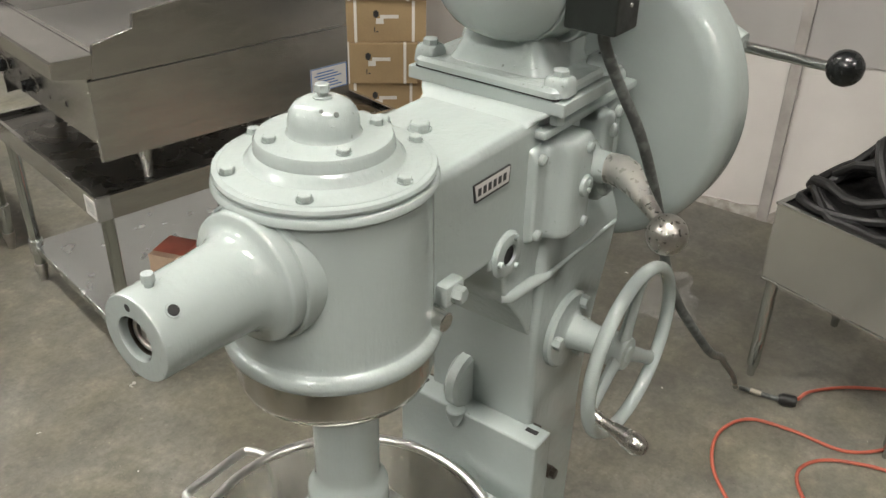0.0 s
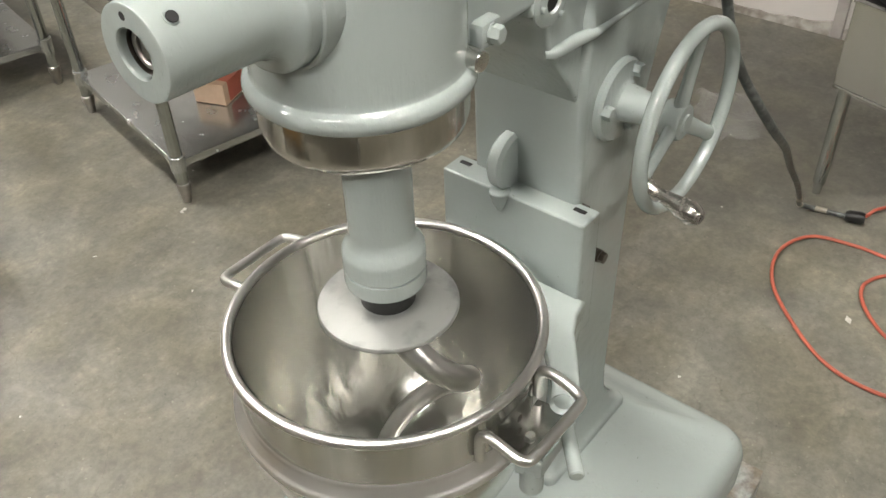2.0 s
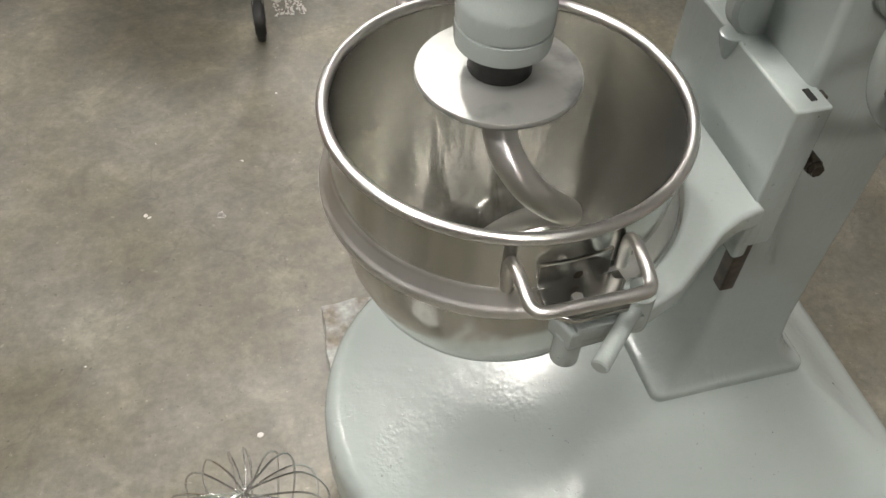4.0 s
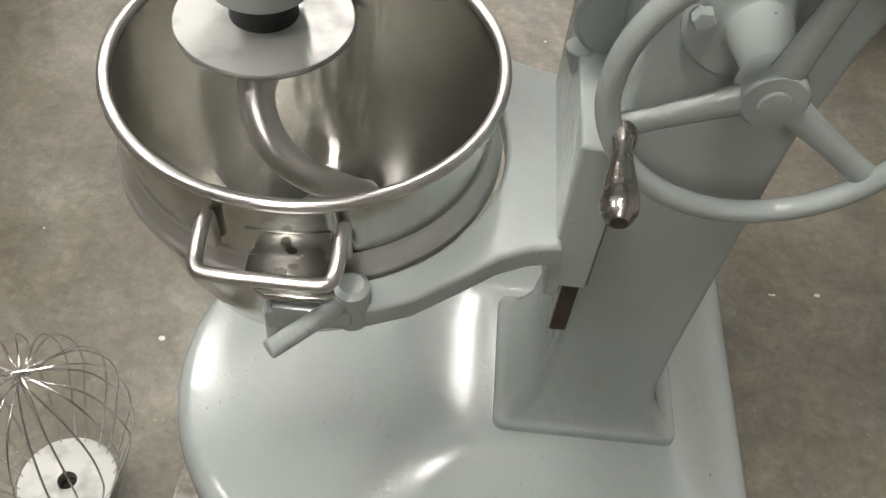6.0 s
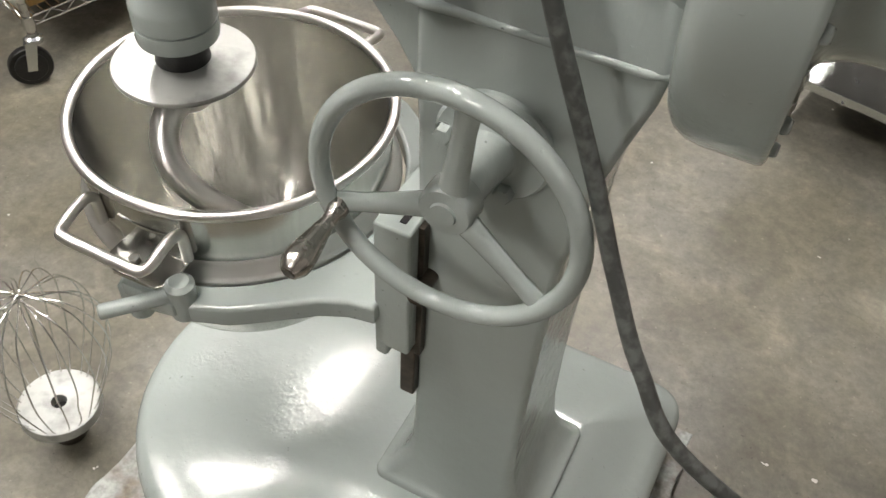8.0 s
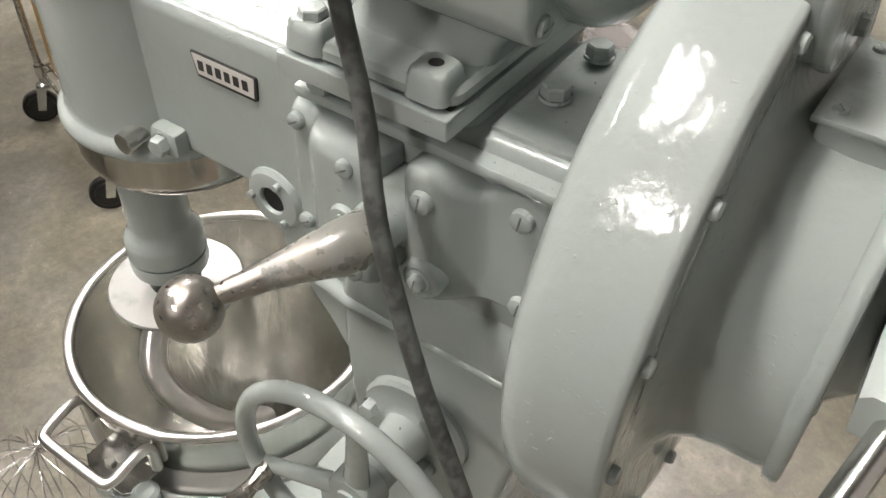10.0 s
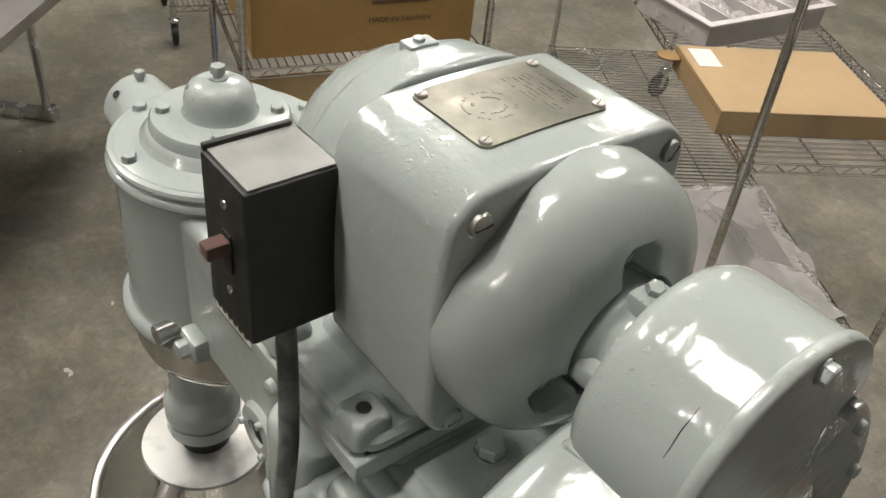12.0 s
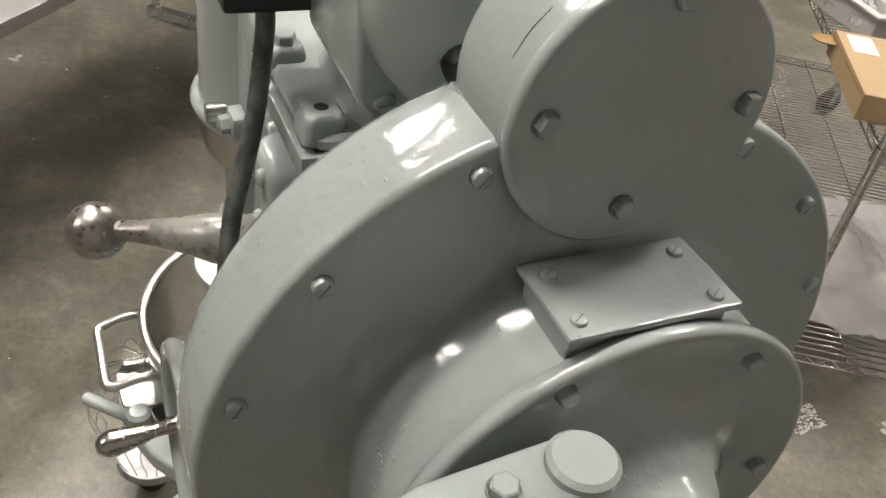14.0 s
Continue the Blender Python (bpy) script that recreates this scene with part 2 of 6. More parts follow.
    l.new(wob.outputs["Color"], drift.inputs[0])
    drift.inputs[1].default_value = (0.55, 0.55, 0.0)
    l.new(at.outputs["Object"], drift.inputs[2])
    l.new(drift.outputs["Vector"], grime_shade.inputs[0])
    shade = times(shade, span(grime_shade.outputs["Value"], 0.50, 1.08, 0.56, 1.0))
    mix = n.new("ShaderNodeMix")
    mix.data_type, mix.blend_type = "RGBA", "MULTIPLY"
    mix.inputs["Factor"].default_value = 1.0
    warm = n.new("ShaderNodeMix")
    warm.data_type = "RGBA"
    warm.inputs["A"].default_value, warm.inputs["B"].default_value = (0.159, 0.148, 0.111, 1), (0.149, 0.144, 0.121, 1)
    l.new(span(noise_at(3.0, 8, 0.6), 0.35, 0.65, 0.0, 1.0), warm.inputs["Factor"])
    l.new(warm.outputs["Result"], mix.inputs["A"])
    l.new(shade, mix.inputs["B"])
    l.new(mix.outputs["Result"], b.inputs["Base Color"])
    l.new(span(noise_at(2.2, 6, 0.6), 0.3, 0.7, 0.33, 0.50), b.inputs["Roughness"])
    bp = n.new("ShaderNodeBump")
    bp.inputs["Strength"].default_value, bp.inputs["Distance"].default_value = 0.5, 0.0007
    l.new(noise_at(45, 6, 0.6), bp.inputs["Height"])
    l.new(bp.outputs["Normal"], b.inputs["Normal"])
    return m


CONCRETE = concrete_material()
WALL = material("white_panel_wall", (0.54, 0.515, 0.49), 0.5, spots=0.12, spot_scale=2.5, rough_var=0.1, bump=0.05, bump_scale=30)
WALL_PANEL = material("dull_white_sheet", (0.335, 0.322, 0.310), 0.6, spots=0.15, spot_scale=2)
WALL_GREY = material("grey_painted_wall", (0.14, 0.133, 0.125), 0.6, spots=0.15, spot_scale=2)
CEILING = material("ceiling_paint", (0.16, 0.16, 0.155), 0.8, spots=0.2, spot_scale=1)
WOOD = material("paint_splashed_plywood", (0.19, 0.16, 0.125), 0.65, second=(0.37, 0.385, 0.37), spot_scale=17, grain=0.3, grain_scale=90, bump=0.5, bump_scale=50, lift=(0.36, 0.56))
CARDBOARD = material("cardboard", (0.33, 0.232, 0.122), 0.75, spots=0.12, spot_scale=6, grain=0.06, grain_scale=150, bump=0.1, bump_scale=60)
CARDBOARD_DARK = material("printed_kraft_cardboard", (0.25, 0.15, 0.045), 0.7, spots=0.15, spot_scale=5, grain=0.08, grain_scale=120)
WORN_TOP = material("worn_table_steel", (0.40, 0.385, 0.37), 0.5, 1.0, spots=0.15, spot_scale=8, rough_var=0.06)
PAPER = material("white_paper_label", (0.58, 0.565, 0.54), 0.6, spots=0.05, spot_scale=20)
INK = material("black_ink", (0.02, 0.02, 0.02), 0.5)
BROWN_INK = material("faded_brown_ink", (0.085, 0.05, 0.02), 0.6, spots=0.3, spot_scale=40)
BRASS = material("worn_brass_plate", (0.21, 0.21, 0.168), 0.40, 0.85, spots=0.5, spot_scale=26, rough_var=0.10, lift=(0.35, 0.7), bump=0.10, bump_scale=60)
ORANGE = material("orange_cord_vinyl", (0.46, 0.112, 0.068), 0.45, spots=0.2, spot_scale=12)
TRAY_PLASTIC = material("pale_grey_moulded_plastic", (0.40, 0.385, 0.375), 0.4, spots=0.08, spot_scale=12, rough_var=0.08)
PLASTIC_GREY = material("grey_moulded_plastic", (0.22, 0.205, 0.20), 0.45, spots=0.1, spot_scale=12, rough_var=0.08)
STRAP = material("white_strapping", (0.66, 0.64, 0.60), 0.5)
BLUE = material("blue_print", (0.05, 0.14, 0.35), 0.5)
BROWN_PLASTIC = material("brown_bakelite", (0.10, 0.055, 0.045), 0.4)
DEBRIS = material("white_paint_flakes", (0.62, 0.60, 0.56), 0.7, spots=0.2, spot_scale=60)


def film_material(name, tint, alpha):
    """Crumpled clear plastic film: mostly see-through, with sharp gloss."""
    m = bpy.data.materials.new(name)
    m.use_nodes = True
    n, l = m.node_tree.nodes, m.node_tree.links
    b = n["Principled BSDF"]
    b.inputs["Base Color"].default_value = (*tint, 1)
    b.inputs["Roughness"].default_value = 0.10
    b.inputs["Alpha"].default_value = alpha
    t = n.new("ShaderNodeTexNoise")
    t.inputs["Scale"].default_value, t.inputs["Detail"].default_value = 9, 3
    bp = n.new("ShaderNodeBump")
    bp.inputs["Strength"].default_value, bp.inputs["Distance"].default_value = 1.0, 0.012
    l.new(t.outputs["Fac"], bp.inputs["Height"])
    l.new(bp.outputs["Normal"], b.inputs["Normal"])
    return m


FILM = film_material("clear_plastic_film", (0.80, 0.79, 0.78), 0.34)
FILM_CLEAR = film_material("thin_clear_film", (0.72, 0.72, 0.70), 0.12)


# ---- mesh helpers ----
def frame_axes(d):
    """Two unit vectors square to d."""
    d = Vector(d).normalized()
    a = d.cross(Vector((0, 0, 1)) if abs(d.z) < 0.9 else Vector((1, 0, 0))).normalized()
    return a, d.cross(a).normalized()


def part(name, bm, mat, parent=None, label="", sharp=38.0, smooth=True):
    """Links a bmesh, built in world metres, as one mesh object; edges over `sharp` degrees stay crisp."""
    bmesh.ops.recalc_face_normals(bm, faces=bm.faces)
    limit = radians(sharp)
    for e in bm.edges:
        e.smooth = len(e.link_faces) == 2 and e.calc_face_angle(0.0) < limit
    for fa in bm.faces:
        fa.smooth = smooth
    me = bpy.data.meshes.new(name)
    bm.to_mesh(me)
    bm.free()
    for mm in (mat if isinstance(mat, (list, tuple)) else [mat]):
        me.materials.append(mm)
    ob = new(name, me)
    if smooth and len(me.polygons) > 24:
        wn = ob.modifiers.new("weighted_normals", "WEIGHTED_NORMAL")
        wn.keep_sharp, wn.weight = True, 80
    if parent:
        ob.parent = parent
        at = parent
        off = Vector((0, 0, 0))
        while at:
            off += at.location
            at = at.parent
        me.transform(Matrix.Translation(-off))
    if label:
        tagged(ob, label)
    return ob


def thing(name, at, label, category, group="", kind=""):
    """An Empty at the base of a thing that parents its parts."""
    ob = new(name)
    ob.location = at
    ob.empty_display_size = 0.05
    return tagged(ob, label, category, group, kind)


def add_box(bm, lo, hi, bevel=0.0, seg=2, m=None):
    r = bmesh.ops.create_cube(bm, size=1.0)
    vs = r["verts"]
    c = [(a + b) / 2 for a, b in zip(lo, hi)]
    s = [abs(b - a) for a, b in zip(lo, hi)]
    bmesh.ops.transform(bm, matrix=(m or Matrix()) @ Matrix.Translation(c) @ Matrix.Diagonal((*s, 1)), verts=vs)
    if bevel:
        es = list({e for v in vs for e in v.link_edges})
        bmesh.ops.bevel(bm, geom=es, offset=bevel, segments=seg, affect="EDGES", profile=0.5)


def add_turned(bm, origin, axis, profile, seg=48, start=0.0, sweep=2 * math.pi):
    """A turned body: profile rows of (radius, distance along the axis)."""
    a, b = frame_axes(axis)
    d, o = Vector(axis).normalized(), Vector(origin)
    closed = sweep > 6.28
    n = seg if closed else seg + 1
    rings = []
    for r, h in profile:
        if r < 1e-5:
            rings.append([bm.verts.new(o + d * h)])
        else:
            rings.append([bm.verts.new(o + d * h + (a * math.cos(start + sweep * i / seg) + b * math.sin(start + sweep * i / seg)) * r) for i in range(n)])
    for p, q in zip(rings, rings[1:]):
        for i in range(seg):
            j = (i + 1) % n
            if len(p) == 1 and len(q) == 1:
                continue
            if len(p) == 1:
                bm.faces.new((p[0], q[i], q[j]))
            elif len(q) == 1:
                bm.faces.new((p[i], p[j], q[0]))
            else:
                bm.faces.new((p[i], p[j], q[j], q[i]))


def add_rod(bm, p, q, r0, r1=None, seg=20, round_end=0.0):
    p, q = Vector(p), Vector(q)
    r1 = r0 if r1 is None else r1
    h = (q - p).length
    e = min(round_end, h / 3)
    prof = [(0, 0), (r0 - e, 0), (r0, e), (r1, h - e), (r1 - e, h), (0, h)] if e else [(0, 0), (r0, 0), (r1, h), (0, h)]
    add_turned(bm, p, q - p, prof, seg)


def spline(points, steps=8):
    """A smooth curve through the points (Catmull-Rom)."""
    ps = [Vector(p) for p in points]
    ps = [2 * ps[0] - ps[1]] + ps + [2 * ps[-1] - ps[-2]]
    out = []
    for i in range(1, len(ps) - 2):
        a, b, c, d = ps[i - 1:i + 3]
        for k in range(steps):
            t = k / steps
            out.append(0.5 * (2 * b + (c - a) * t + (2 * a - 5 * b + 4 * c - d) * t * t + (3 * b - a - 3 * c + d) * t ** 3))
    out.append(ps[-2])
    return out


def add_tube(bm, points, r, seg=12, closed=False, caps=True):
    """A round tube along a line of points; r is one radius or one a point."""
    ps = [Vector(p) for p in points]
    n = len(ps)
    rs = r if isinstance(r, (list, tuple)) else [r] * n
    up = None
    rings = []
    for i, p in enumerate(ps):
        t = (ps[(i + 1) % n] - ps[i - 1]) if closed else (ps[min(i + 1, n - 1)] - ps[max(i - 1, 0)])
        t.normalize()
        if up is None:
            up = frame_axes(t)[0]
        up = (up - t * up.dot(t)).normalized()
        side = t.cross(up)
        rings.append([bm.verts.new(p + (up * math.cos(2 * math.pi * k / seg) + side * math.sin(2 * math.pi * k / seg)) * rs[i]) for k in range(seg)])
    for i in range(n if closed else n - 1):
        p, q = rings[i], rings[(i + 1) % n]
        for k in range(seg):
            bm.faces.new((p[k], p[(k + 1) % seg], q[(k + 1) % seg], q[k]))
    if caps and not closed:
        bm.faces.new(rings[0][::-1])
        bm.faces.new(rings[-1])


def add_ball(bm, c, r, seg=24, squash=1.0):
    bmesh.ops.create_uvsphere(bm, u_segments=seg, v_segments=seg // 2, radius=r, matrix=Matrix.Translation(c) @ Matrix.Diagonal((1, 1, squash, 1)))


def add_prism(bm, outline, axis, lo, hi, bevel=0.0, seg=3, bevel_all=False):
    """A flat outline (pairs in the plane square to the axis) made thick from lo to hi; its end edges rounded."""
    def put(p, h):
        return {"x": (h, p[0], p[1]), "y": (p[0], h, p[1]), "z": (p[0], p[1], h)}[axis]
    a = [bm.verts.new(put(p, lo)) for p in outline]
    b = [bm.verts.new(put(p, hi)) for p in outline]
    n = len(outline)
    caps = [bm.faces.new(a), bm.faces.new(b[::-1])]
    sides = [bm.faces.new((a[i], a[(i + 1) % n], b[(i + 1) % n], b[i])) for i in range(n)]
    if bevel:
        es = list({e for fa in caps for e in fa.edges})
        if bevel_all:
            es = list({e for fa in caps + sides for e in fa.edges if e.calc_face_angle(0.0) > 0.35})
        bmesh.ops.recalc_face_normals(bm, faces=caps + sides)
        bmesh.ops.bevel(bm, geom=es, offset=bevel, segments=seg, affect="EDGES", profile=0.5)


def round_rect(x0, x1, y0, y1, r, seg=5):
    out = []
    for cx, cy, a0 in ((x1 - r, y1 - r, 0), (x0 + r, y1 - r, 90), (x0 + r, y0 + r, 180), (x1 - r, y0 + r, 270)):
        for k in range(seg + 1):
            a = radians(a0 + 90 * k / seg)
            out.append((cx + r * math.cos(a), cy + r * math.sin(a)))
    return out


def add_loft(bm, sections, cap=True):
    """Skin over sections of equal point counts, each a list of 3D points."""
    rings = [[bm.verts.new(p) for p in s] for s in sections]
    n = len(rings[0])
    for p, q in zip(rings, rings[1:]):
        for i in range(n):
            bm.faces.new((p[i], p[(i + 1) % n], q[(i + 1) % n], q[i]))
    if cap:
        bm.faces.new(rings[0][::-1])
        bm.faces.new(rings[-1])


def bolt_bm(p, axis, r, h, hexed=True, dome=True):
    """A painted-over bolt head: a hexagon (or round head) with a washer face and a slightly domed top."""
    bm = bmesh.new()
    seg = 6 if hexed else 18
    add_turned(bm, p, axis, [(r * 1.12, -0.001), (r * 1.12, h * 0.18)], 20)
    add_turned(bm, p, axis, [(r, h * 0.1), (r, h * 0.85), (r * 0.86, h), (0, h * (1.06 if dome else 1.0))], seg)
    return bm


def slot_screw(name, p, axis, r, h, mat, parent, slot_turn=0.6, label=""):
    """A round-headed screw with a slot cut as a dark groove of its own depth."""
    h *= 0.85
    bm = bmesh.new()
    prof = [(r, -0.001), (r, h * 0.35), (r * 0.9, h * 0.75), (r * 0.6, h * 0.97), (0, h)]
    add_turned(bm, p, axis, prof, 20)
    s = part(name, bm, mat, parent, label)
    a, b = frame_axes(axis)
    way = a * math.cos(slot_turn) + b * math.sin(slot_turn)
    other = Vector(axis).normalized().cross(way)
    d = Vector(axis).normalized()
    bm = bmesh.new()
    c = Vector(p) + d * (h * 0.86)
    vs = [bm.verts.new(c + way * (r * 0.74 * i) + other * (r * 0.085 * j) + d * (h * 0.15 * k)) for i in (-1, 1) for j in (-1, 1) for k in (-1, 1)]
    for q in ((0, 1, 3, 2), (4, 6, 7, 5), (0, 4, 5, 1), (2, 3, 7, 6), (0, 2, 6, 4), (1, 5, 7, 3)):
        bm.faces.new([vs[i] for i in q])
    part("slot", bm, SLOT_DIRT if mat in (PAINT, PAINT_ROUGH) else SHADOW_GAP, s, smooth=False)
    return s


def lettering(name, text, size, m, mat, parent=None, depth=0.0006, label=""):
    cu = bpy.data.curves.new(name, "FONT")
    cu.body, cu.size, cu.extrude = text, size, depth
    cu.align_x, cu.align_y = "CENTER", "CENTER"
    tmp = bpy.data.objects.new(name, cu)
    scene.collection.objects.link(tmp)
    bpy.context.view_layer.update()
    me = bpy.data.meshes.new_from_object(tmp.evaluated_get(bpy.context.evaluated_depsgraph_get()))
    bpy.data.objects.remove(tmp)
    me.name = name
    me.transform(m)
    me.materials.clear()
    me.materials.append(mat)
    ob = new(name, me)
    if parent:
        ob.parent = parent
        at, off = parent, Vector((0, 0, 0))
        while at:
            off += at.location
            at = at.parent
        me.transform(Matrix.Translation(-off))
    if label:
        tagged(ob, label)
    return ob


# ---- the hall ----
def hall():
    bm = bmesh.new()
    add_box(bm, (-9, -7, -0.2), (3.4, 9, 0))
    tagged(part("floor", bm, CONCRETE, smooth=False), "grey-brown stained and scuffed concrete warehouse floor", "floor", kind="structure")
    for name, lo, hi, mat in (("wall_west", (-9.2, -7, 0), (-9, 9, 5), WALL_GREY), ("wall_south", (-9, -7.2, 0), (3.4, -7, 5), WALL_GREY), ("wall_north", (-9, 9, 0), (3.4, 9.2, 5), WALL_GREY)):
        bm = bmesh.new()
        add_box(bm, lo, hi)
        tagged(part(name, bm, mat, smooth=False), "grey painted warehouse wall", "wall", kind="structure")
    bm = bmesh.new()
    add_box(bm, (3.2, -7, 0), (3.4, 9, 5))
    east = tagged(part("wall_east", bm, WALL, smooth=False), "white panelled wall with a scuffed foot and cover strips", "wall", kind="structure")
    # nearly white strip, its base colour lowered to hold the shading on it
    bm = bmesh.new()
    add_box(bm, (3.178, 0.275, 0), (3.2, 0.325, 2.8), 0.004)
    part("trim", bm, material("shade_toned_cover_strip", (0.34, 0.318, 0.298), 0.5, spots=0.3, spot_scale=7, rough_var=0.1), east, "mottled pale vertical cover strip toned down for its shading")
    # a broken foot: plaster chipped away in bays along the floor
    bm = bmesh.new()
    rng = random.Random(31)
    for y0, y1 in ((-7.0, 0.274), (0.326, 9.0)):
        y, outline = y0, [(y0, 0.0)]
        while y < y1:
            outline.append((y, rng.choice((0.02, 0.035, 0.05, 0.07)) + rng.uniform(-0.01, 0.012)))
            y += rng.uniform(0.025, 0.09)
        outline += [(y1, 0.04), (y1, 0.0)]
        add_prism(bm, outline, "x", 3.186, 3.2)
    part("baseboard", bm, material("scuffed_wall_foot", (0.20, 0.18, 0.155), 0.8, second=(0.40, 0.38, 0.35), spot_scale=16, bump=0.5, bump_scale=40), east, "chipped grubby wall foot")
    bm = bmesh.new()
    add_box(bm, (3.188, 0.325, 0.80), (3.2, 9, 4.9), 0.003)
    add_box(bm, (3.188, -7, 0.80), (3.2, 0.275, 4.9), 0.003)
    part("upper_panel", bm, WALL_PANEL, east, "greyer upper wall sheet")
    bm = bmesh.new()
    add_box(bm, (-9.2, -7.2, 5), (3.4, 9.2, 5.15))
    tagged(part("ceiling", bm, CEILING, smooth=False), "plain dull warehouse ceiling", "ceiling", kind="structure")


GLOW = lamp_material("led_panel", (1.0, 0.96, 0.895), 164.0)
# weaker panel, its strength lowered only to balance the lighting
GLOW_DIM = lamp_material("dim_led_panel", (1.0, 0.955, 0.88), 128.0)


def ceiling_lamp(x, y, glow):
    """A long strip light: a white tray with two glowing panels side by side."""
    t = thing("ceiling_light", (x, y, 4.5), "white twin-panel strip light hung from the warehouse ceiling", "light", "rows of strip lights")
    bm = bmesh.new()
    add_box(bm, (x - 0.17, y - 0.62, 4.53), (x + 0.17, y + 0.62, 4.58), 0.008)
    part("tray", bm, WALL, t)
    for dy in (-0.5, 0.5):
        bm = bmesh.new()
        add_rod(bm, (x, y + dy, 4.58), (x, y + dy, 5.0), 0.006, seg=8)
        part("hanger", bm, STEEL_DULL, t)
    for dx in (-0.085, 0.085):
        bm = bmesh.new()
        add_box(bm, (x + dx - 0.06, y - 0.6, 4.51), (x + dx + 0.06, y + 0.6, 4.5295), 0.006)
        part("panel", bm, glow, t, "glowing white light panel")


hall()
LAMPS = [(-0.5, -4.3, GLOW_DIM), (-0.4, -0.88, GLOW_DIM), (0.0, 2.72, GLOW), (1.0, 7.0, GLOW_DIM), (-3.5, -0.88, GLOW), (-3.4, 2.8, GLOW), (-3.4, 6.2, GLOW_DIM)]
for lx, ly, glow in LAMPS:
    ceiling_lamp(lx, ly, glow)


# ---- the floor mixer ----
MIXER = thing("floor_mixer", (0.23, 0, 0.07), "large grey-green enamelled planetary floor mixer standing on a wooden skid board", "mixer")
GEAR = (0.0, 1.43)      # axis of the large gear case (y, z)
MOTOR = (0.0, 1.682)    # axis of the motor (y, z)
HOOK_TURN = -95.0       # where the dough hook has come to rest, degrees


def base_outline(inset, n_front=28):
    """Plan of the base: a half round front and a square back with rounded corners."""
    r, cx, back, rc = 0.368 - inset, 0.11, 0.725 - inset, 0.06
    pts = [(cx + r * math.cos(a), r * math.sin(a)) for a in np.linspace(math.pi / 2, 3 * math.pi / 2, n_front)]
    for k in range(9):
        pts.append((cx + (back - rc - cx) * (k + 1) / 9, -r))
    for k in range(1, 8):
        a = -math.pi / 2 + math.pi / 2 * k / 7
        pts.append((back - rc + rc * math.cos(a), -r + rc + rc * math.sin(a)))
    for k in range(1, 10):
        pts.append((back, -r + rc + 2 * (r - rc) * k / 10))
    for k in range(8):
        a = math.pi / 2 * k / 7
        pts.append((back - rc + rc * math.cos(a), r - rc + rc * math.sin(a)))
    for k in range(8):
        pts.append((back - rc - (back - rc - cx) * (k + 1) / 9, r))
    return pts


def mixer_base():
    bm = bmesh.new()
    secs = []
    for inset, z in ((0.02, 0.072), (0.004, 0.085), (0.0, 0.11), (0.0, 0.19), (0.004, 0.212), (0.014, 0.228), (0.03, 0.238)):
        secs.append([(x, y, z) for x, y in base_outline(inset)])
    rim = base_outline(0.03)
    for k in range(1, 9):
        t = k / 8
        ring = []
        for x, y in rim:
            # the foot of the column, towards which the top rises
            fx, fy = min(max(x, 0.27), 0.56), min(max(y, -0.13), 0.13)
            rise = 0.238 + 0.075 * (t * t * (3 - 2 * t) * 0.6 + t * 0.4)
            ring.append((x + (fx - x) * t * 0.97, y + (fy - y) * t * 0.97, rise))
        secs.append(ring)
    add_loft(bm, secs)
    part("base", bm, PAINT_BASE, MIXER, sharp=50)


def section(z, x0, x1, hy, r):
    return [(x, y, z) for x, y in round_rect(x0, x1, -hy, hy, r, 6)]


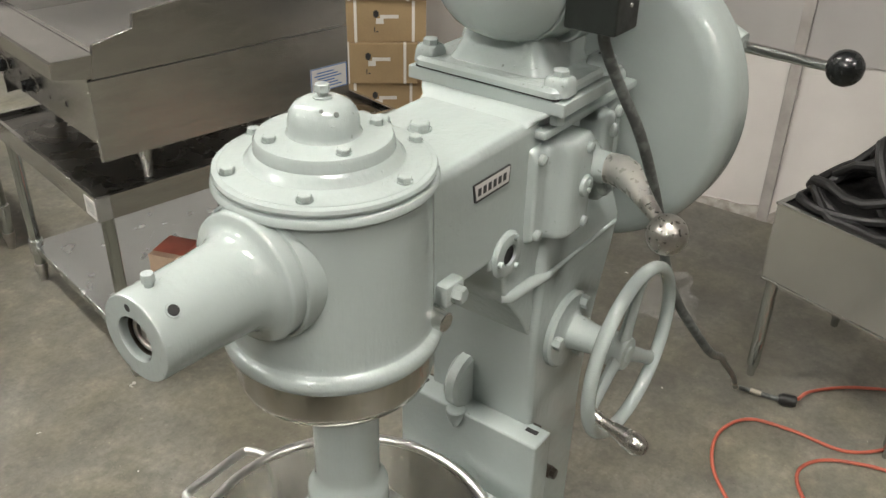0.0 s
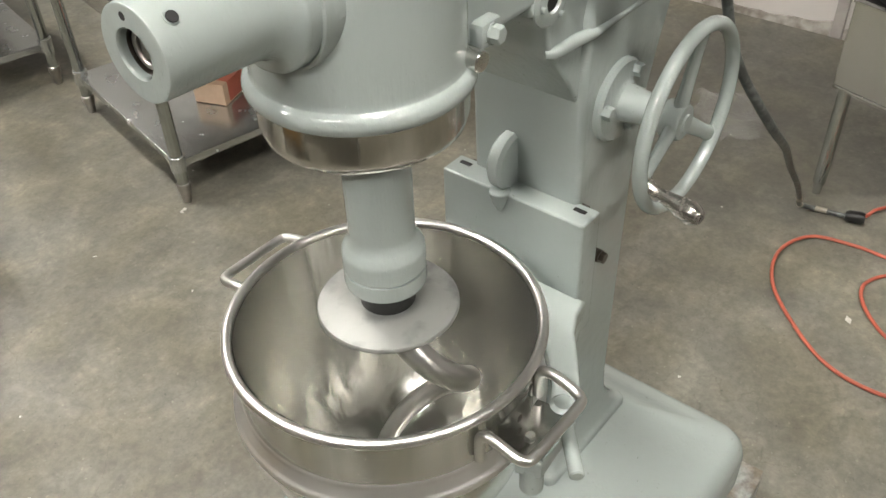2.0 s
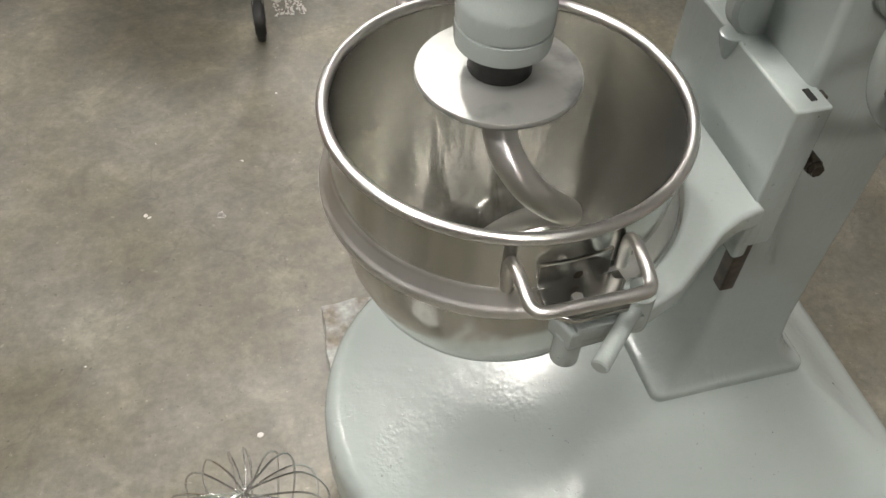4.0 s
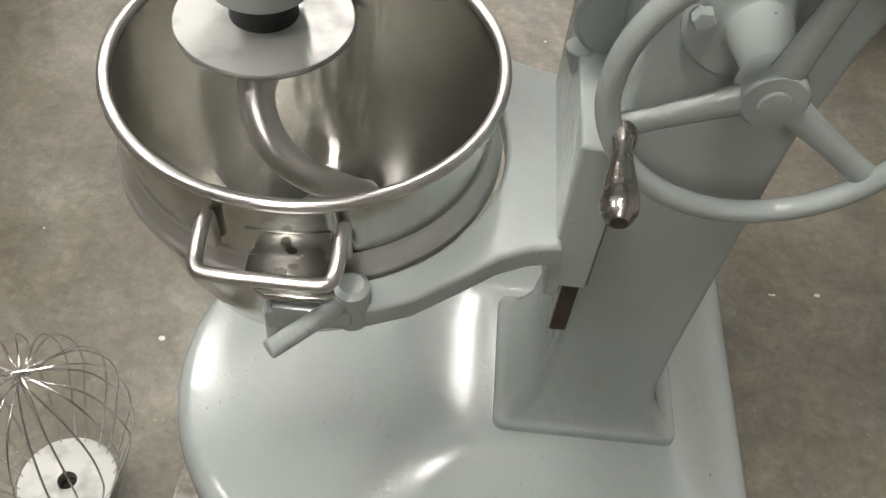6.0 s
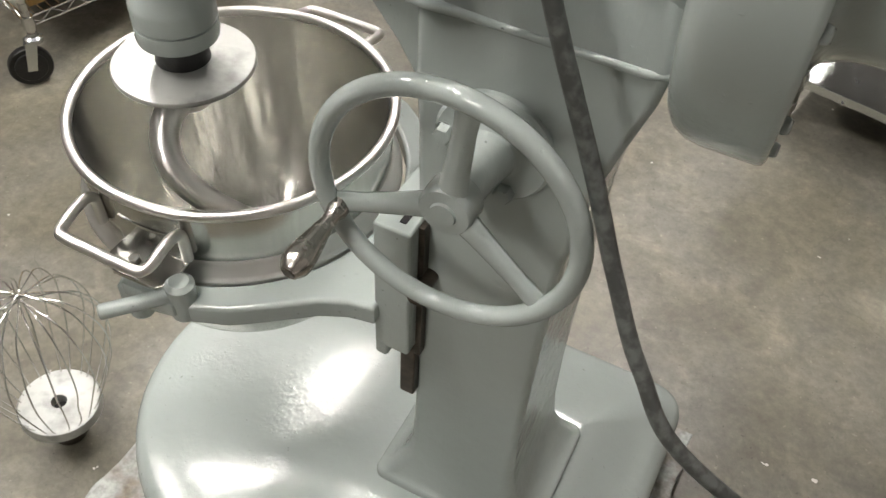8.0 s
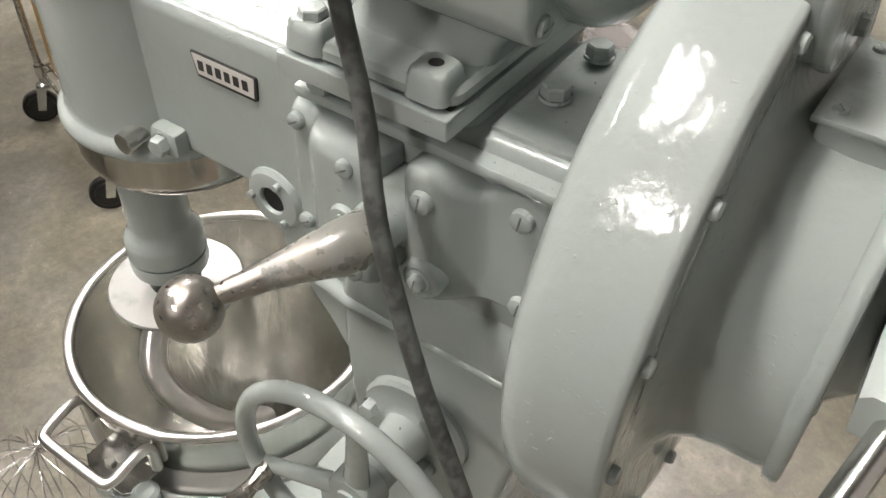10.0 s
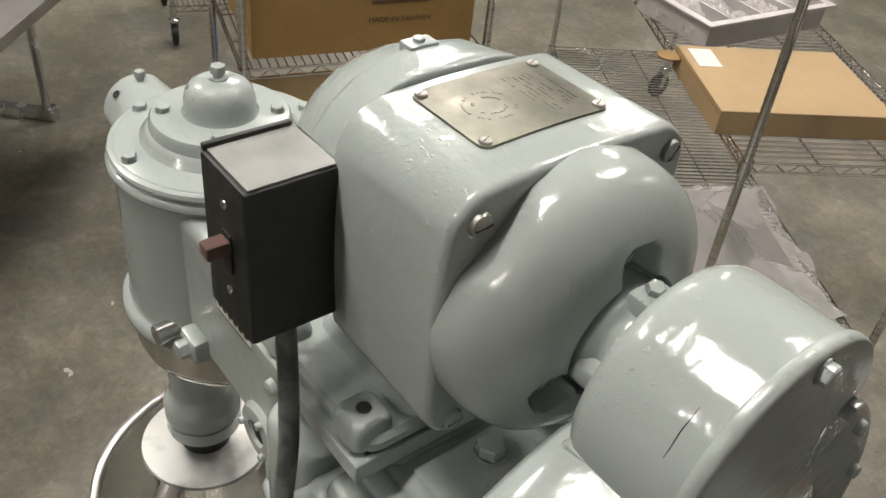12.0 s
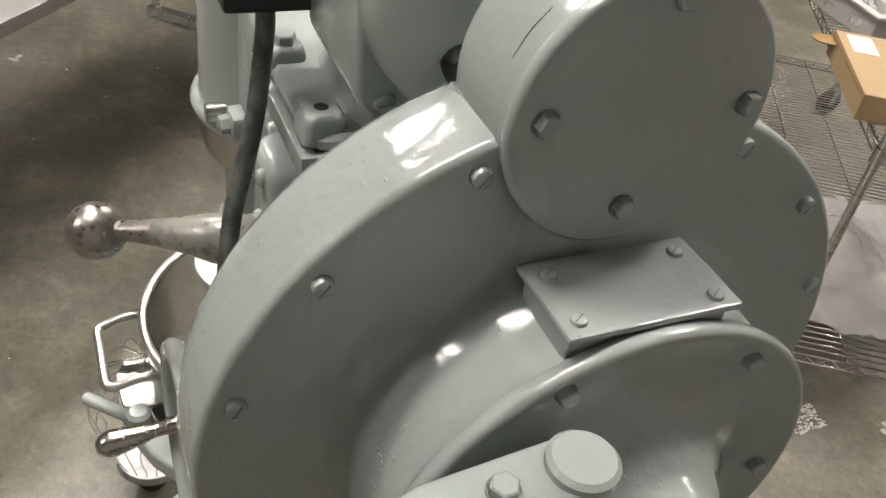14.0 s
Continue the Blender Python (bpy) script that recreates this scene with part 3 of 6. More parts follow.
def mixer_column():
    bm = bmesh.new()
    secs = [section(z, a, b, h, r) for z, a, b, h, r in (
        (0.300, 0.282, 0.572, 0.125, 0.018), (0.322, 0.282, 0.572, 0.125, 0.018), (0.3275, 0.2835, 0.5705, 0.1238, 0.018), (0.331, 0.2868, 0.5675, 0.1210, 0.018), (0.333, 0.292, 0.563, 0.1175, 0.019), (0.340, 0.300, 0.553, 0.1145, 0.022),
        (0.360, 0.312, 0.538, 0.1085, 0.025), (0.395, 0.327, 0.522, 0.104, 0.026), (0.45, 0.337, 0.514, 0.101, 0.018), (0.55, 0.342, 0.511, 0.100, 0.012),
        (0.95, 0.338, 0.518, 0.100, 0.010), (1.08, 0.334, 0.535, 0.100, 0.010), (1.15, 0.330, 0.554, 0.101, 0.010), (1.21, 0.330, 0.572, 0.103, 0.011), (1.262, 0.330, 0.58, 0.104, 0.013), (1.30, 0.332, 0.575, 0.096, 0.02), (1.32, 0.335, 0.57, 0.086, 0.012))]
    add_loft(bm, secs)
    part("column", bm, PAINT, MIXER, sharp=50)
    for s in (-1, 1):
        bm = bmesh.new()
        add_tube(bm, [(0.250, s * 0.084, 1.248), (0.257, s * 0.0905, 1.248), (0.27, s * 0.0925, 1.248), (0.31, s * 0.095, 1.2475), (0.345, s * 0.1015, 1.247), (0.38, s * 0.1015, 1.247), (0.42, s * 0.102, 1.247), (0.56, s * 0.103, 1.247), (0.575, s * 0.098, 1.247)], [0.006, 0.0085, 0.0095, 0.0095, 0.0085, 0.0065, 0.005, 0.005, 0.004], 16)
        part("ridge", bm, PAINT_ROUGH, MIXER, sharp=60)
    # the arched web that carries the arm
    bm = bmesh.new()
    add_prism(bm, [(0.50, 1.335), (0.50, 1.19), (0.345, 1.12), (0.324, 1.15), (0.302, 1.185), (0.272, 1.222), (0.252, 1.246), (0.247, 1.262), (0.245, 1.280), (0.236, 1.297), (0.222, 1.309), (0.205, 1.316), (0.205, 1.335)], "y", -0.0912, 0.0912, 0.006, 3)
    part("web", bm, PAINT_ROUGH, MIXER, sharp=50)
    # slide ways and the oily lift bar down the front of the column
    for s in (-1, 1):
        bm = bmesh.new()
        add_box(bm, (0.338, s * 0.106 - 0.008, 0.70), (0.356, s * 0.106 + 0.008, 0.955), 0.002)
        part("slide_way", bm, DARK_STEEL, MIXER, "oily dark steel slide way")
    bm = bmesh.new()
    add_box(bm, (0.325, -0.114, 0.594), (0.348, -0.090, 0.74), 0.003)
    part("lift_bar", bm, BROWN_STEEL, MIXER, "oily brown steel bar end")
    # half-round lift lug
    bm = bmesh.new()
    add_turned(bm, (0.335, 0.012, 1.0), (0, 1, 0), [(0, 0), (0.044, 0), (0.05, 0.006), (0.05, 0.022), (0.044, 0.028), (0, 0.028)], 36)
    part("lug", bm, PAINT, MIXER)


def mixer_head():
    # neck and gear housing in one casting
    bm = bmesh.new()
    outline = [(0.0, 1.50), (0.575, 1.50), (0.575, 1.262), (0.345, 1.262), (0.335, 1.285), (0.315, 1.305), (0.285, 1.318), (0.25, 1.322)]
    outline += [(0.15, 1.322), (0.0, 1.322)]
    add_prism(bm, outline, "y", -0.09, 0.09, 0.014, 4)
    part("gear_housing", bm, PAINT, MIXER, sharp=50)
    # top of the housing behind the motor foot
    bm = bmesh.new()
    add_box(bm, (0.474, -0.078, 1.49), (0.58, 0.085, 1.504), 0.005)
    part("top_ledge", bm, PAINT_ROUGH, MIXER)
    for x, y in ((0.50, -0.02), (0.50, 0.055)):
        part("bolt", bolt_bm((x, y, 1.508), (0, 0, 1), 0.012, 0.012), PAINT_ROUGH, MIXER)
    # head drum
    bm = bmesh.new()
    add_turned(bm, (0, 0, 0), (0, 0, 1), [(0.08, 1.296), (0.116, 1.2965), (0.128, 1.2985), (0.1328, 1.304), (0.1337, 1.310), (0.1325, 1.316), (0.1290, 1.3205), (0.1250, 1.3225), (0.1235, 1.3245), (0.1222, 1.331), (0.1200, 1.5015), (0.1205, 1.5035), (0.1242, 1.505),
                                           (0.1268, 1.5085), (0.1268, 1.513), (0.1245, 1.5165), (0.1205, 1.5178), (0.1205, 1.5192), (0.1235, 1.5202), (0.1245, 1.5235), (0.1230, 1.5272), (0.1185, 1.529), (0.0, 1.529)], 96)
    part("head_drum", bm, PAINT, MIXER, sharp=34)
    bm = bmesh.new()
    add_turned(bm, (0, 0, 0), (0, 0, 1), [(0.1185, 1.526), (0.117, 1.5295), (0.113, 1.5312), (0.092, 1.5335), (0.089, 1.5335), (0.086, 1.5365), (0.0835, 1.540), (0.081, 1.543), (0.078, 1.545), (0.077, 1.555), (0.0745, 1.559), (0.048, 1.561), (0, 1.561)], 96)
    cover = part("top_cover", bm, PAINT, MIXER, sharp=40)
    for k in range(6):
        a = radians(-88 + 60 * k)
        part("bolt", bolt_bm((0.108 * math.cos(a), 0.108 * math.sin(a), 1.532), (0, 0, 1), 0.0080, 0.0066), PAINT_ROUGH, cover)
    for k in range(4):
        a = radians(-118 + 90 * k)
        part("bolt", bolt_bm((0.061 * math.cos(a), 0.061 * math.sin(a), 1.560), (0, 0, 1), 0.0077, 0.006), PAINT_ROUGH, cover)
    bm = bmesh.new()
    add_turned(bm, (0, 0, 0), (0, 0, 1), [(0.044, 1.558), (0.0415, 1.5615), (0.0395, 1.567), (0.039, 1.576), (0.0365, 1.586), (0.0305, 1.5935), (0.0205, 1.5985), (0, 1.600)], 48)
    cap = part("dome_cap", bm, PAINT_ROUGH, cover)
    for yaw, tilt, r in ((-2.44, 0.86, 0.0026), (-1.94, 0.74, 0.0034)):
        out = Vector((math.cos(yaw) * math.cos(tilt), math.sin(yaw) * math.cos(tilt), math.sin(tilt)))
        bm = bmesh.new()
        add_turned(bm, Vector((0, 0, 1.561)) + 0.0442 * out, out, [(r, 0.0), (r * 0.8, 0.0009), (0, 0.0011)], 7)
        part("paint_chip", bm, SLOT_DIRT, cap, "chip in the paint showing dark metal")
    bm = bmesh.new()
    add_turned(bm, (0, 0, 1.598), (0, 0, 1), [(0.0105, -0.002), (0.0105, 0.003), (0.0055, 0.0035), (0.0055, 0.009)], 20)
    add_turned(bm, (0, 0, 1.6065), (0, 0, 1), [(0.0, 0), (0.009, 0.0), (0.009, 0.0065), (0.0078, 0.008), (0, 0.008)], 6)
    part("filler_nut", bm, PAINT_ROUGH, cover)
    for x, y in ((0.185, 0.012), (0.165, 0.062)):
        part("bolt", bolt_bm((x, y, 1.50), (0, 0, 1), 0.014, 0.011), PAINT_ROUGH, MIXER)
    # steel drip ring and the planetary below it
    bm = bmesh.new()
    add_turned(bm, (0, 0, 0), (0, 0, 1), [(0.112, 1.30), (0.1235, 1.302), (0.1235, 1.262), (0.119, 1.247), (0.111, 1.240), (0.106, 1.243), (0.104, 1.262), (0.104, 1.30)], 96)
    part("drip_ring", bm, RING_STEEL, MIXER, "brushed stainless drip ring")
    bm = bmesh.new()
    add_turned(bm, (0, 0, 0), (0, 0, 1), [(0, 1.252), (0.10, 1.252), (0.103, 1.258), (0.103, 1.29), (0, 1.29)], 64)
    planet = part("planetary", bm, PAINT, MIXER)
    ax, ay = -0.034, -0.044
    bm = bmesh.new()
    add_turned(bm, (ax, ay, 0), (0, 0, 1), [(0, 1.043), (0.046, 1.043), (0.0515, 1.046), (0.0525, 1.051), (0.0525, 1.069), (0.0500, 1.0695), (0.0500, 1.0725), (0.0525, 1.073), (0.0525, 1.094), (0.0512, 1.101), (0.046, 1.110), (0.0425, 1.116), (0.041, 1.126), (0.0415, 1.256), (0, 1.256)], 56)
    part("agitator_shaft", bm, PAINT, planet)
    # black core colour stands for the shade in the gap under the collar
    bm = bmesh.new()
    add_turned(bm, (ax, ay, 0), (0, 0, 1), [(0, 1.008), (0.036, 1.008), (0.034, 1.020), (0.034, 1.046), (0, 1.046)], 32)
    part("shaft_core", bm, RUBBER, planet, "shaft core blackened for the shade in the gap")
    bm = bmesh.new()
    add_turned(bm, (ax, ay, 0), (0, 0, 1), [(0, 1.001), (0.091, 0.999), (0.0925, 1.001), (0.0925, 1.004), (0.091, 1.006), (0.034, 1.011), (0, 1.011)], 72)
    part("splash_disc", bm, DISC, planet, "scuffed bare metal splash disc")
    # dough hook: a flat shank that swings out and sweeps down in a C to the bottom of the bowl
    bm = bmesh.new()
    turn = radians(HOOK_TURN)
    line = spline([(0.012, -4, 0.958), (0.05, 0, 0.938), (0.088, 22, 0.892), (0.104, 55, 0.832), (0.106, 88, 0.765), (0.094, 122, 0.702), (0.068, 158, 0.650), (0.034, 205, 0.622)], 5)
    line = [Vector((ax + q.x * math.cos(turn + radians(q.y)), ay + q.x * math.sin(turn + radians(q.y)), q.z)) for q in line]
    add_tube(bm, line, [0.0205 - 0.0065 * i / (len(line) - 1) for i in range(len(line))], 20)
    add_turned(bm, (ax, ay, 0), (0, 0, 1), [(0, 0.936), (0.022, 0.936), (0.027, 0.942), (0.027, 1.0), (0, 1.0)], 32)
    part("dough_hook", bm, STEEL_BRIGHT, planet, "worn cast metal dough hook")
    # lugs on the side of the drum
    bm = bmesh.new()
    add_box(bm, (0.085, -0.108, 1.325), (0.125, -0.085, 1.357), 0.007)
    part("lug", bm, PAINT_ROUGH, MIXER)
    part("bolt", bolt_bm((0.105, -0.107, 1.341), (0.1, -1, 0), 0.0115, 0.013), PAINT_ROUGH, MIXER)
    bm = bmesh.new()
    add_rod(bm, (0.060, -0.09, 1.332), (0.060, -0.127, 1.330), 0.0128, seg=28, round_end=0.0015)
    part("plug", bm, STEEL, MIXER, "bright steel plug")
    # name badge
    bm = bmesh.new()
    add_prism(bm, [(0.158, 1.462), (0.1625, 1.4372), (0.164, 1.436), (0.2375, 1.436), (0.239, 1.4372), (0.2412, 1.459), (0.2400, 1.462)], "y", -0.0925, -0.089)
    badge = part("badge", bm, INK, MIXER, "small pale badge with a black border and black lettering", smooth=False)
    bm = bmesh.new()
    add_prism(bm, [(0.1598, 1.4608), (0.1645, 1.4395), (0.2362, 1.4395), (0.2386, 1.4600), (0.2376, 1.4608)], "y", -0.0930, -0.0920)
    part("face", bm, PAPER, badge, "pale enamelled face", smooth=False)
    # the maker's word shown as plain block bars
    bm = bmesh.new()
    for k in range(6):
        x0 = 0.1665 + 0.0113 * k
        add_box(bm, (x0, -0.0934, 1.4445), (x0 + 0.0070, -0.0926, 1.4550))
    tagged(part("printing", bm, INK, badge), kind="stuff")
    # round inspection boss with a dark bore
    bm = bmesh.new()
    add_turned(bm, (0.245, -0.088, 1.326), (0, -1, 0), [(0.035, 0), (0.035, 0.004), (0.031, 0.009), (0.024, 0.0105), (0.016, 0.010), (0.0145, 0.007), (0.0145, -0.012), (0, -0.012)], 40)
    boss = part("sight_boss", bm, PAINT_ROUGH, MIXER)
    bm = bmesh.new()
    add_turned(bm, (0.245, -0.094, 1.326), (0, -1, 0), [(0, 0), (0.0142, 0)], 24)
    part("bore", bm, SHADOW_GAP, boss)
    for a in (65, 185, 305):
        part("bolt", bolt_bm((0.245 + 0.026 * math.cos(radians(a)), -0.098, 1.326 + 0.026 * math.sin(radians(a))), (0, -1, 0), 0.0042, 0.005, hexed=False), PAINT_ROUGH, boss)
    # cover castings on the housing side: sections across x with their face depth, top and foot
    def cover_casting(rows, soft):
        bm = bmesh.new()
        secs = []
        for x, y, top, foot in rows:
            e = min(soft, max(0.0005, -y - 0.088))
            ring_pts = [(x, -0.08, top)]
            for k in range(5):
                q = radians(90 * k / 4)
                ring_pts.append((x, y + e - e * math.sin(q), top - e * 1.5 + e * 1.5 * math.cos(q)))
            for k in range(5):
                q = radians(90 * k / 4)
                ring_pts.append((x, y + e - e * math.cos(q), foot + e - e * math.sin(q)))
            ring_pts.append((x, -0.08, foot))
            secs.append(ring_pts)
        add_loft(bm, secs)
        return bm
    plate = part("cover_plate", cover_casting([(0.2885, -0.090, 1.460, 1.326), (0.289, -0.099, 1.462, 1.324), (0.291, -0.1025, 1.4635, 1.323), (0.295, -0.104, 1.464, 1.322), (0.312, -0.104, 1.464, 1.322), (0.319, -0.106, 1.464, 1.322), (0.325, -0.113, 1.465, 1.321),
                                               (0.329, -0.121, 1.466, 1.320), (0.334, -0.1285, 1.467, 1.320), (0.341, -0.1325, 1.468, 1.320), (0.350, -0.134, 1.468, 1.320), (0.384, -0.134, 1.468, 1.320), (0.392, -0.133, 1.467, 1.321), (0.398, -0.130, 1.466, 1.323), (0.402, -0.124, 1.464, 1.326), (0.404, -0.112, 1.461, 1.330), (0.4045, -0.09, 1.458, 1.333)], 0.011), PAINT_ROUGH, MIXER, sharp=55)
    for x, y, z in ((0.300, -0.104, 1.450), (0.300, -0.104, 1.336), (0.377, -0.133, 1.451), (0.380, -0.133, 1.335)):
        slot_screw("screw", (x, y, z), (0, -1, 0), 0.0085, 0.0085, PAINT_ROUGH, plate)
    # small slotted plug boss beside the lever
    bm = bmesh.new()
    add_turned(bm, (0.374, -0.130, 1.394), (0, -1, 0), [(0.0165, -0.01), (0.0165, 0.006), (0.0145, 0.0095), (0.010, 0.0105), (0, 0.0105)], 28)
    part("plug_boss", bm, PAINT_ROUGH, plate)
    for dz in (-0.004, 0.004):
        slot_screw("screw", (0.374, -0.140, 1.394 + dz * 1.4), (0, -1, 0), 0.0048, 0.004, PAINT_ROUGH, plate, 0.3)
    # the gear cover: a lobe with its plug, a hollow, and a tall flat flange
    gear_cover = part("gear_cover", cover_casting([(0.4265, -0.092, 1.462, 1.352), (0.427, -0.112, 1.466, 1.348), (0.429, -0.122, 1.470, 1.345), (0.433, -0.128, 1.474, 1.343), (0.439, -0.1305, 1.4775, 1.342), (0.447, -0.131, 1.4795, 1.342), (0.456, -0.1305, 1.479, 1.342), (0.464, -0.128, 1.4755, 1.342), (0.470, -0.124, 1.471, 1.342), (0.476, -0.1185, 1.466, 1.342), (0.482, -0.1125, 1.462, 1.342),
                                                    (0.488, -0.107, 1.460, 1.342), (0.494, -0.1035, 1.461, 1.342), (0.500, -0.102, 1.464, 1.342), (0.508, -0.1015, 1.468, 1.342), (0.518, -0.1015, 1.472, 1.342), (0.536, -0.1015, 1.473, 1.342), (0.543, -0.1005, 1.471, 1.343), (0.5465, -0.097, 1.467, 1.346), (0.5475, -0.090, 1.462, 1.350)], 0.0075), PAINT, MIXER, sharp=55)
    bm = bmesh.new()
    add_turned(bm, (0.452, -0.126, 1.368), (0, -1, 0), [(0.021, -0.01), (0.021, 0.006), (0.019, 0.0098), (0.0155, 0.011), (0.0145, 0.0085), (0.0125, 0.0085), (0.0115, 0.0105), (0, 0.011)], 32)
    part("plug_flange", bm, PAINT_ROUGH, gear_cover)
    for x, y, z, r in ((0.452, -0.1305, 1.451, 0.0105), (0.526, -0.1015, 1.450, 0.0105), (0.532, -0.1015, 1.358, 0.0105), (0.452, -0.1365, 1.368, 0.0085)):
        slot_screw("screw", (x, y, z), (0, -1, 0), r, 0.009, PAINT_ROUGH, gear_cover, 1.4)
    bm = bmesh.new()
    add_box(bm, (0.30, -0.107, 1.476), (0.575, -0.085, 1.488), 0.004)
    part("joint_rib", bm, PAINT_ROUGH, MIXER)


def mixer_hub():
    bm = bmesh.new()
    o = (-0.10, 0, 1.437)
    add_turned(bm, o, (-1, 0, 0), [(0.081, -0.03), (0.081, 0.010), (0.0795, 0.0145), (0.0765, 0.0160), (0.0755, 0.0150), (0.0748, 0.0165), (0.0748, 0.0285), (0.0738, 0.0312), (0.0712, 0.0328), (0.0645, 0.0348), (0.0585, 0.0382), (0.0545, 0.0440), (0.0520, 0.054), (0.0502, 0.080), (0.0485, 0.120), (0.0468, 0.163), (0.0458, 0.166), (0.0437, 0.167), (0.0245, 0.167), (0.0225, 0.164), (0.0225, 0.09), (0, 0.09)], 72)
    hub = part("attachment_hub", bm, PAINT, MIXER, sharp=40)
    bm = bmesh.new()
    add_box(bm, (-0.253, -0.011, 1.426), (-0.19, 0.011, 1.448), 0.001)
    add_turned(bm, (-0.2555, 0, 1.437), (-1, 0, 0), [(0.0195, -0.03), (0.0195, -0.001), (0.0185, 0.0), (0.0145, 0.0), (0.0135, -0.001), (0.0135, -0.03)], 32)
    part("drive_socket", bm, STEEL_DULL, hub, "worn steel drive socket inside the hub")
    bm = bmesh.new()
    add_turned(bm, (-0.258, 0, 1.437), (-1, 0, 0), [(0.0223, -0.06), (0.0223, 0.0)], 40)
    part("bore", bm, DARK_STEEL, hub, "oily dark bore")
    bm = bmesh.new()
    add_turned(bm, (-0.2672, 0.003, 1.4715), (-1, 0, 0), [(0, 0), (0.0042, 0.0)], 16)
    part("pin_hole", bm, SHADOW_GAP, hub, "small dark pin hole")
    bm = bmesh.new()
    add_rod(bm, (-0.2425, 0, 1.478), (-0.2425, 0, 1.491), 0.0045, seg=16)
    add_turned(bm, (-0.2425, 0, 1.490), (0, 0, 1), [(0, 0), (0.0068, 0), (0.0068, 0.006), (0.006, 0.0085), (0, 0.0085)], 16)
    part("oiler", bm, PAINT_ROUGH, hub)
    a = radians(-44)
    d = Vector((0, math.sin(a), math.cos(a)))
    bm = bmesh.new()
    add_turned(bm, Vector((-0.2435, 0, 1.437)) + d * 0.0478, d, [(0.0078, -0.002), (0.0074, 0.0007), (0.0058, 0.0007), (0.0054, -0.004), (0, -0.004)], 24)
    ring = part("set_screw_hole", bm, PAINT_ROUGH, hub)
    bm = bmesh.new()
    add_turned(bm, Vector((-0.2435, 0, 1.437)) + d * 0.0440, d, [(0, 0), (0.0056, 0), (0.0056, 0.0056), (0, 0.0056)], 20)
    part("hole", bm, SHADOW_GAP, ring)


def mixer_motor():
    my, mz = MOTOR
    # pedestal in two plates with a dark joint
    bm = bmesh.new()
    add_loft(bm, [[(x, y, z) for x, y in round_rect(a, b, -h, h, 0.016, 4)] for z, a, b, h in ((1.494, 0.27, 0.468, 0.088), (1.500, 0.285, 0.468, 0.092), (1.507, 0.297, 0.468, 0.104), (1.5125, 0.305, 0.470, 0.108))])
    add_box(bm, (0.306, -0.127, 1.511), (0.470, 0.127, 1.530), 0.0025)
    part("motor_seat", bm, PAINT_ROUGH, MIXER)
    bm = bmesh.new()
    add_box(bm, (0.308, -0.114, 1.529), (0.464, 0.114, 1.534))
    part("joint", bm, SHADOW_GAP, MIXER, "dark joint line")
    bm = bmesh.new()
    add_loft(bm, [[(x, y, z) for x, y in round_rect(a, b, -h, h, 0.016, 4)] for z, a, b, h in ((1.5335, 0.304, 0.468, 0.118), (1.541, 0.304, 0.468, 0.118), (1.546, 0.308, 0.464, 0.114))])
    part("motor_plate", bm, PAINT_ROUGH, MIXER)
    bm = bmesh.new()
    add_loft(bm, [[(x, y, z) for x, y in round_rect(a, b, -h, h, 0.02, 4)] for z, a, b, h in ((1.54, 0.326, 0.466, 0.082), (1.556, 0.334, 0.468, 0.073), (1.58, 0.341, 0.487, 0.064), (1.61, 0.352, 0.505, 0.058), (1.64, 0.355, 0.508, 0.055))])
    part("saddle", bm, PAINT_ROUGH, MIXER)
    for x in (0.330, 0.445):
        for y in (-0.105, 0.105):
            bm = bmesh.new()
            add_loft(bm, [[(px, py, z) for px, py in round_rect(x - w, x + w, y - w, y + w, 0.009, 4)] for z, w in ((1.535, 0.0190), (1.550, 0.0178), (1.556, 0.0164), (1.559, 0.0135))])
            part("lug", bm, PAINT_ROUGH, MIXER)
            if x < 0.4:
                part("bolt", bolt_bm((x, y, 1.558), (0, 0, 1), 0.0115, 0.009), PAINT_ROUGH, MIXER)
            else:
                bm = bmesh.new()
                add_turned(bm, (x, y, 1.5596), (0, 0, 1), [(0, 0), (0.006, 0)], 16)
                part("bolt_hole", bm, SHADOW_GAP, MIXER, "empty dark bolt hole")
            if x < 0.4:
                part("bolt", bolt_bm((x, y, 1.510), (0, 0, -1), 0.011, 0.018), PAINT_ROUGH, MIXER)

    def barrel(x, h, r, swell):
        """A square section with rounded corners whose four sides swell outwards a little."""
        pts = []
        c = h - r
        for q in range(4):
            turn = Matrix.Rotation(radians(90 * q), 2)
            for k in range(8):
                pts.append(turn @ Vector((h, c * (2 * k / 7 - 1))))
            for k in range(1, 6):
                a = radians(90 * k / 6)
                pts.append(turn @ Vector((c + r * math.cos(a), c + r * math.sin(a))))
        out = []
        for p in pts:
            ky = 1 + swell / h * max(0.0, 1 - (p.y / h) ** 2)
            kx = 1 + swell / h * max(0.0, 1 - (p.x / h) ** 2)
            out.append((x, my + p.x * ky, mz + p.y * kx))
        return out
    bm = bmesh.new()
    add_loft(bm, [barrel(x, h, r, w) for x, h, r, w in ((0.3925, 0.0960, 0.032, 0.004), (0.393, 0.0985, 0.031, 0.005), (0.395, 0.0992, 0.030, 0.0055), (0.44, 0.0992, 0.028, 0.0055), (0.506, 0.0992, 0.025, 0.0055), (0.511, 0.098, 0.024, 0.005), (0.514, 0.095, 0.023, 0.004))])
    body = part("motor", bm, PAINT, MIXER, sharp=50)
    # front bell: a broad ring that grows round towards the front, an edge, then the dome
    bm = bmesh.new()
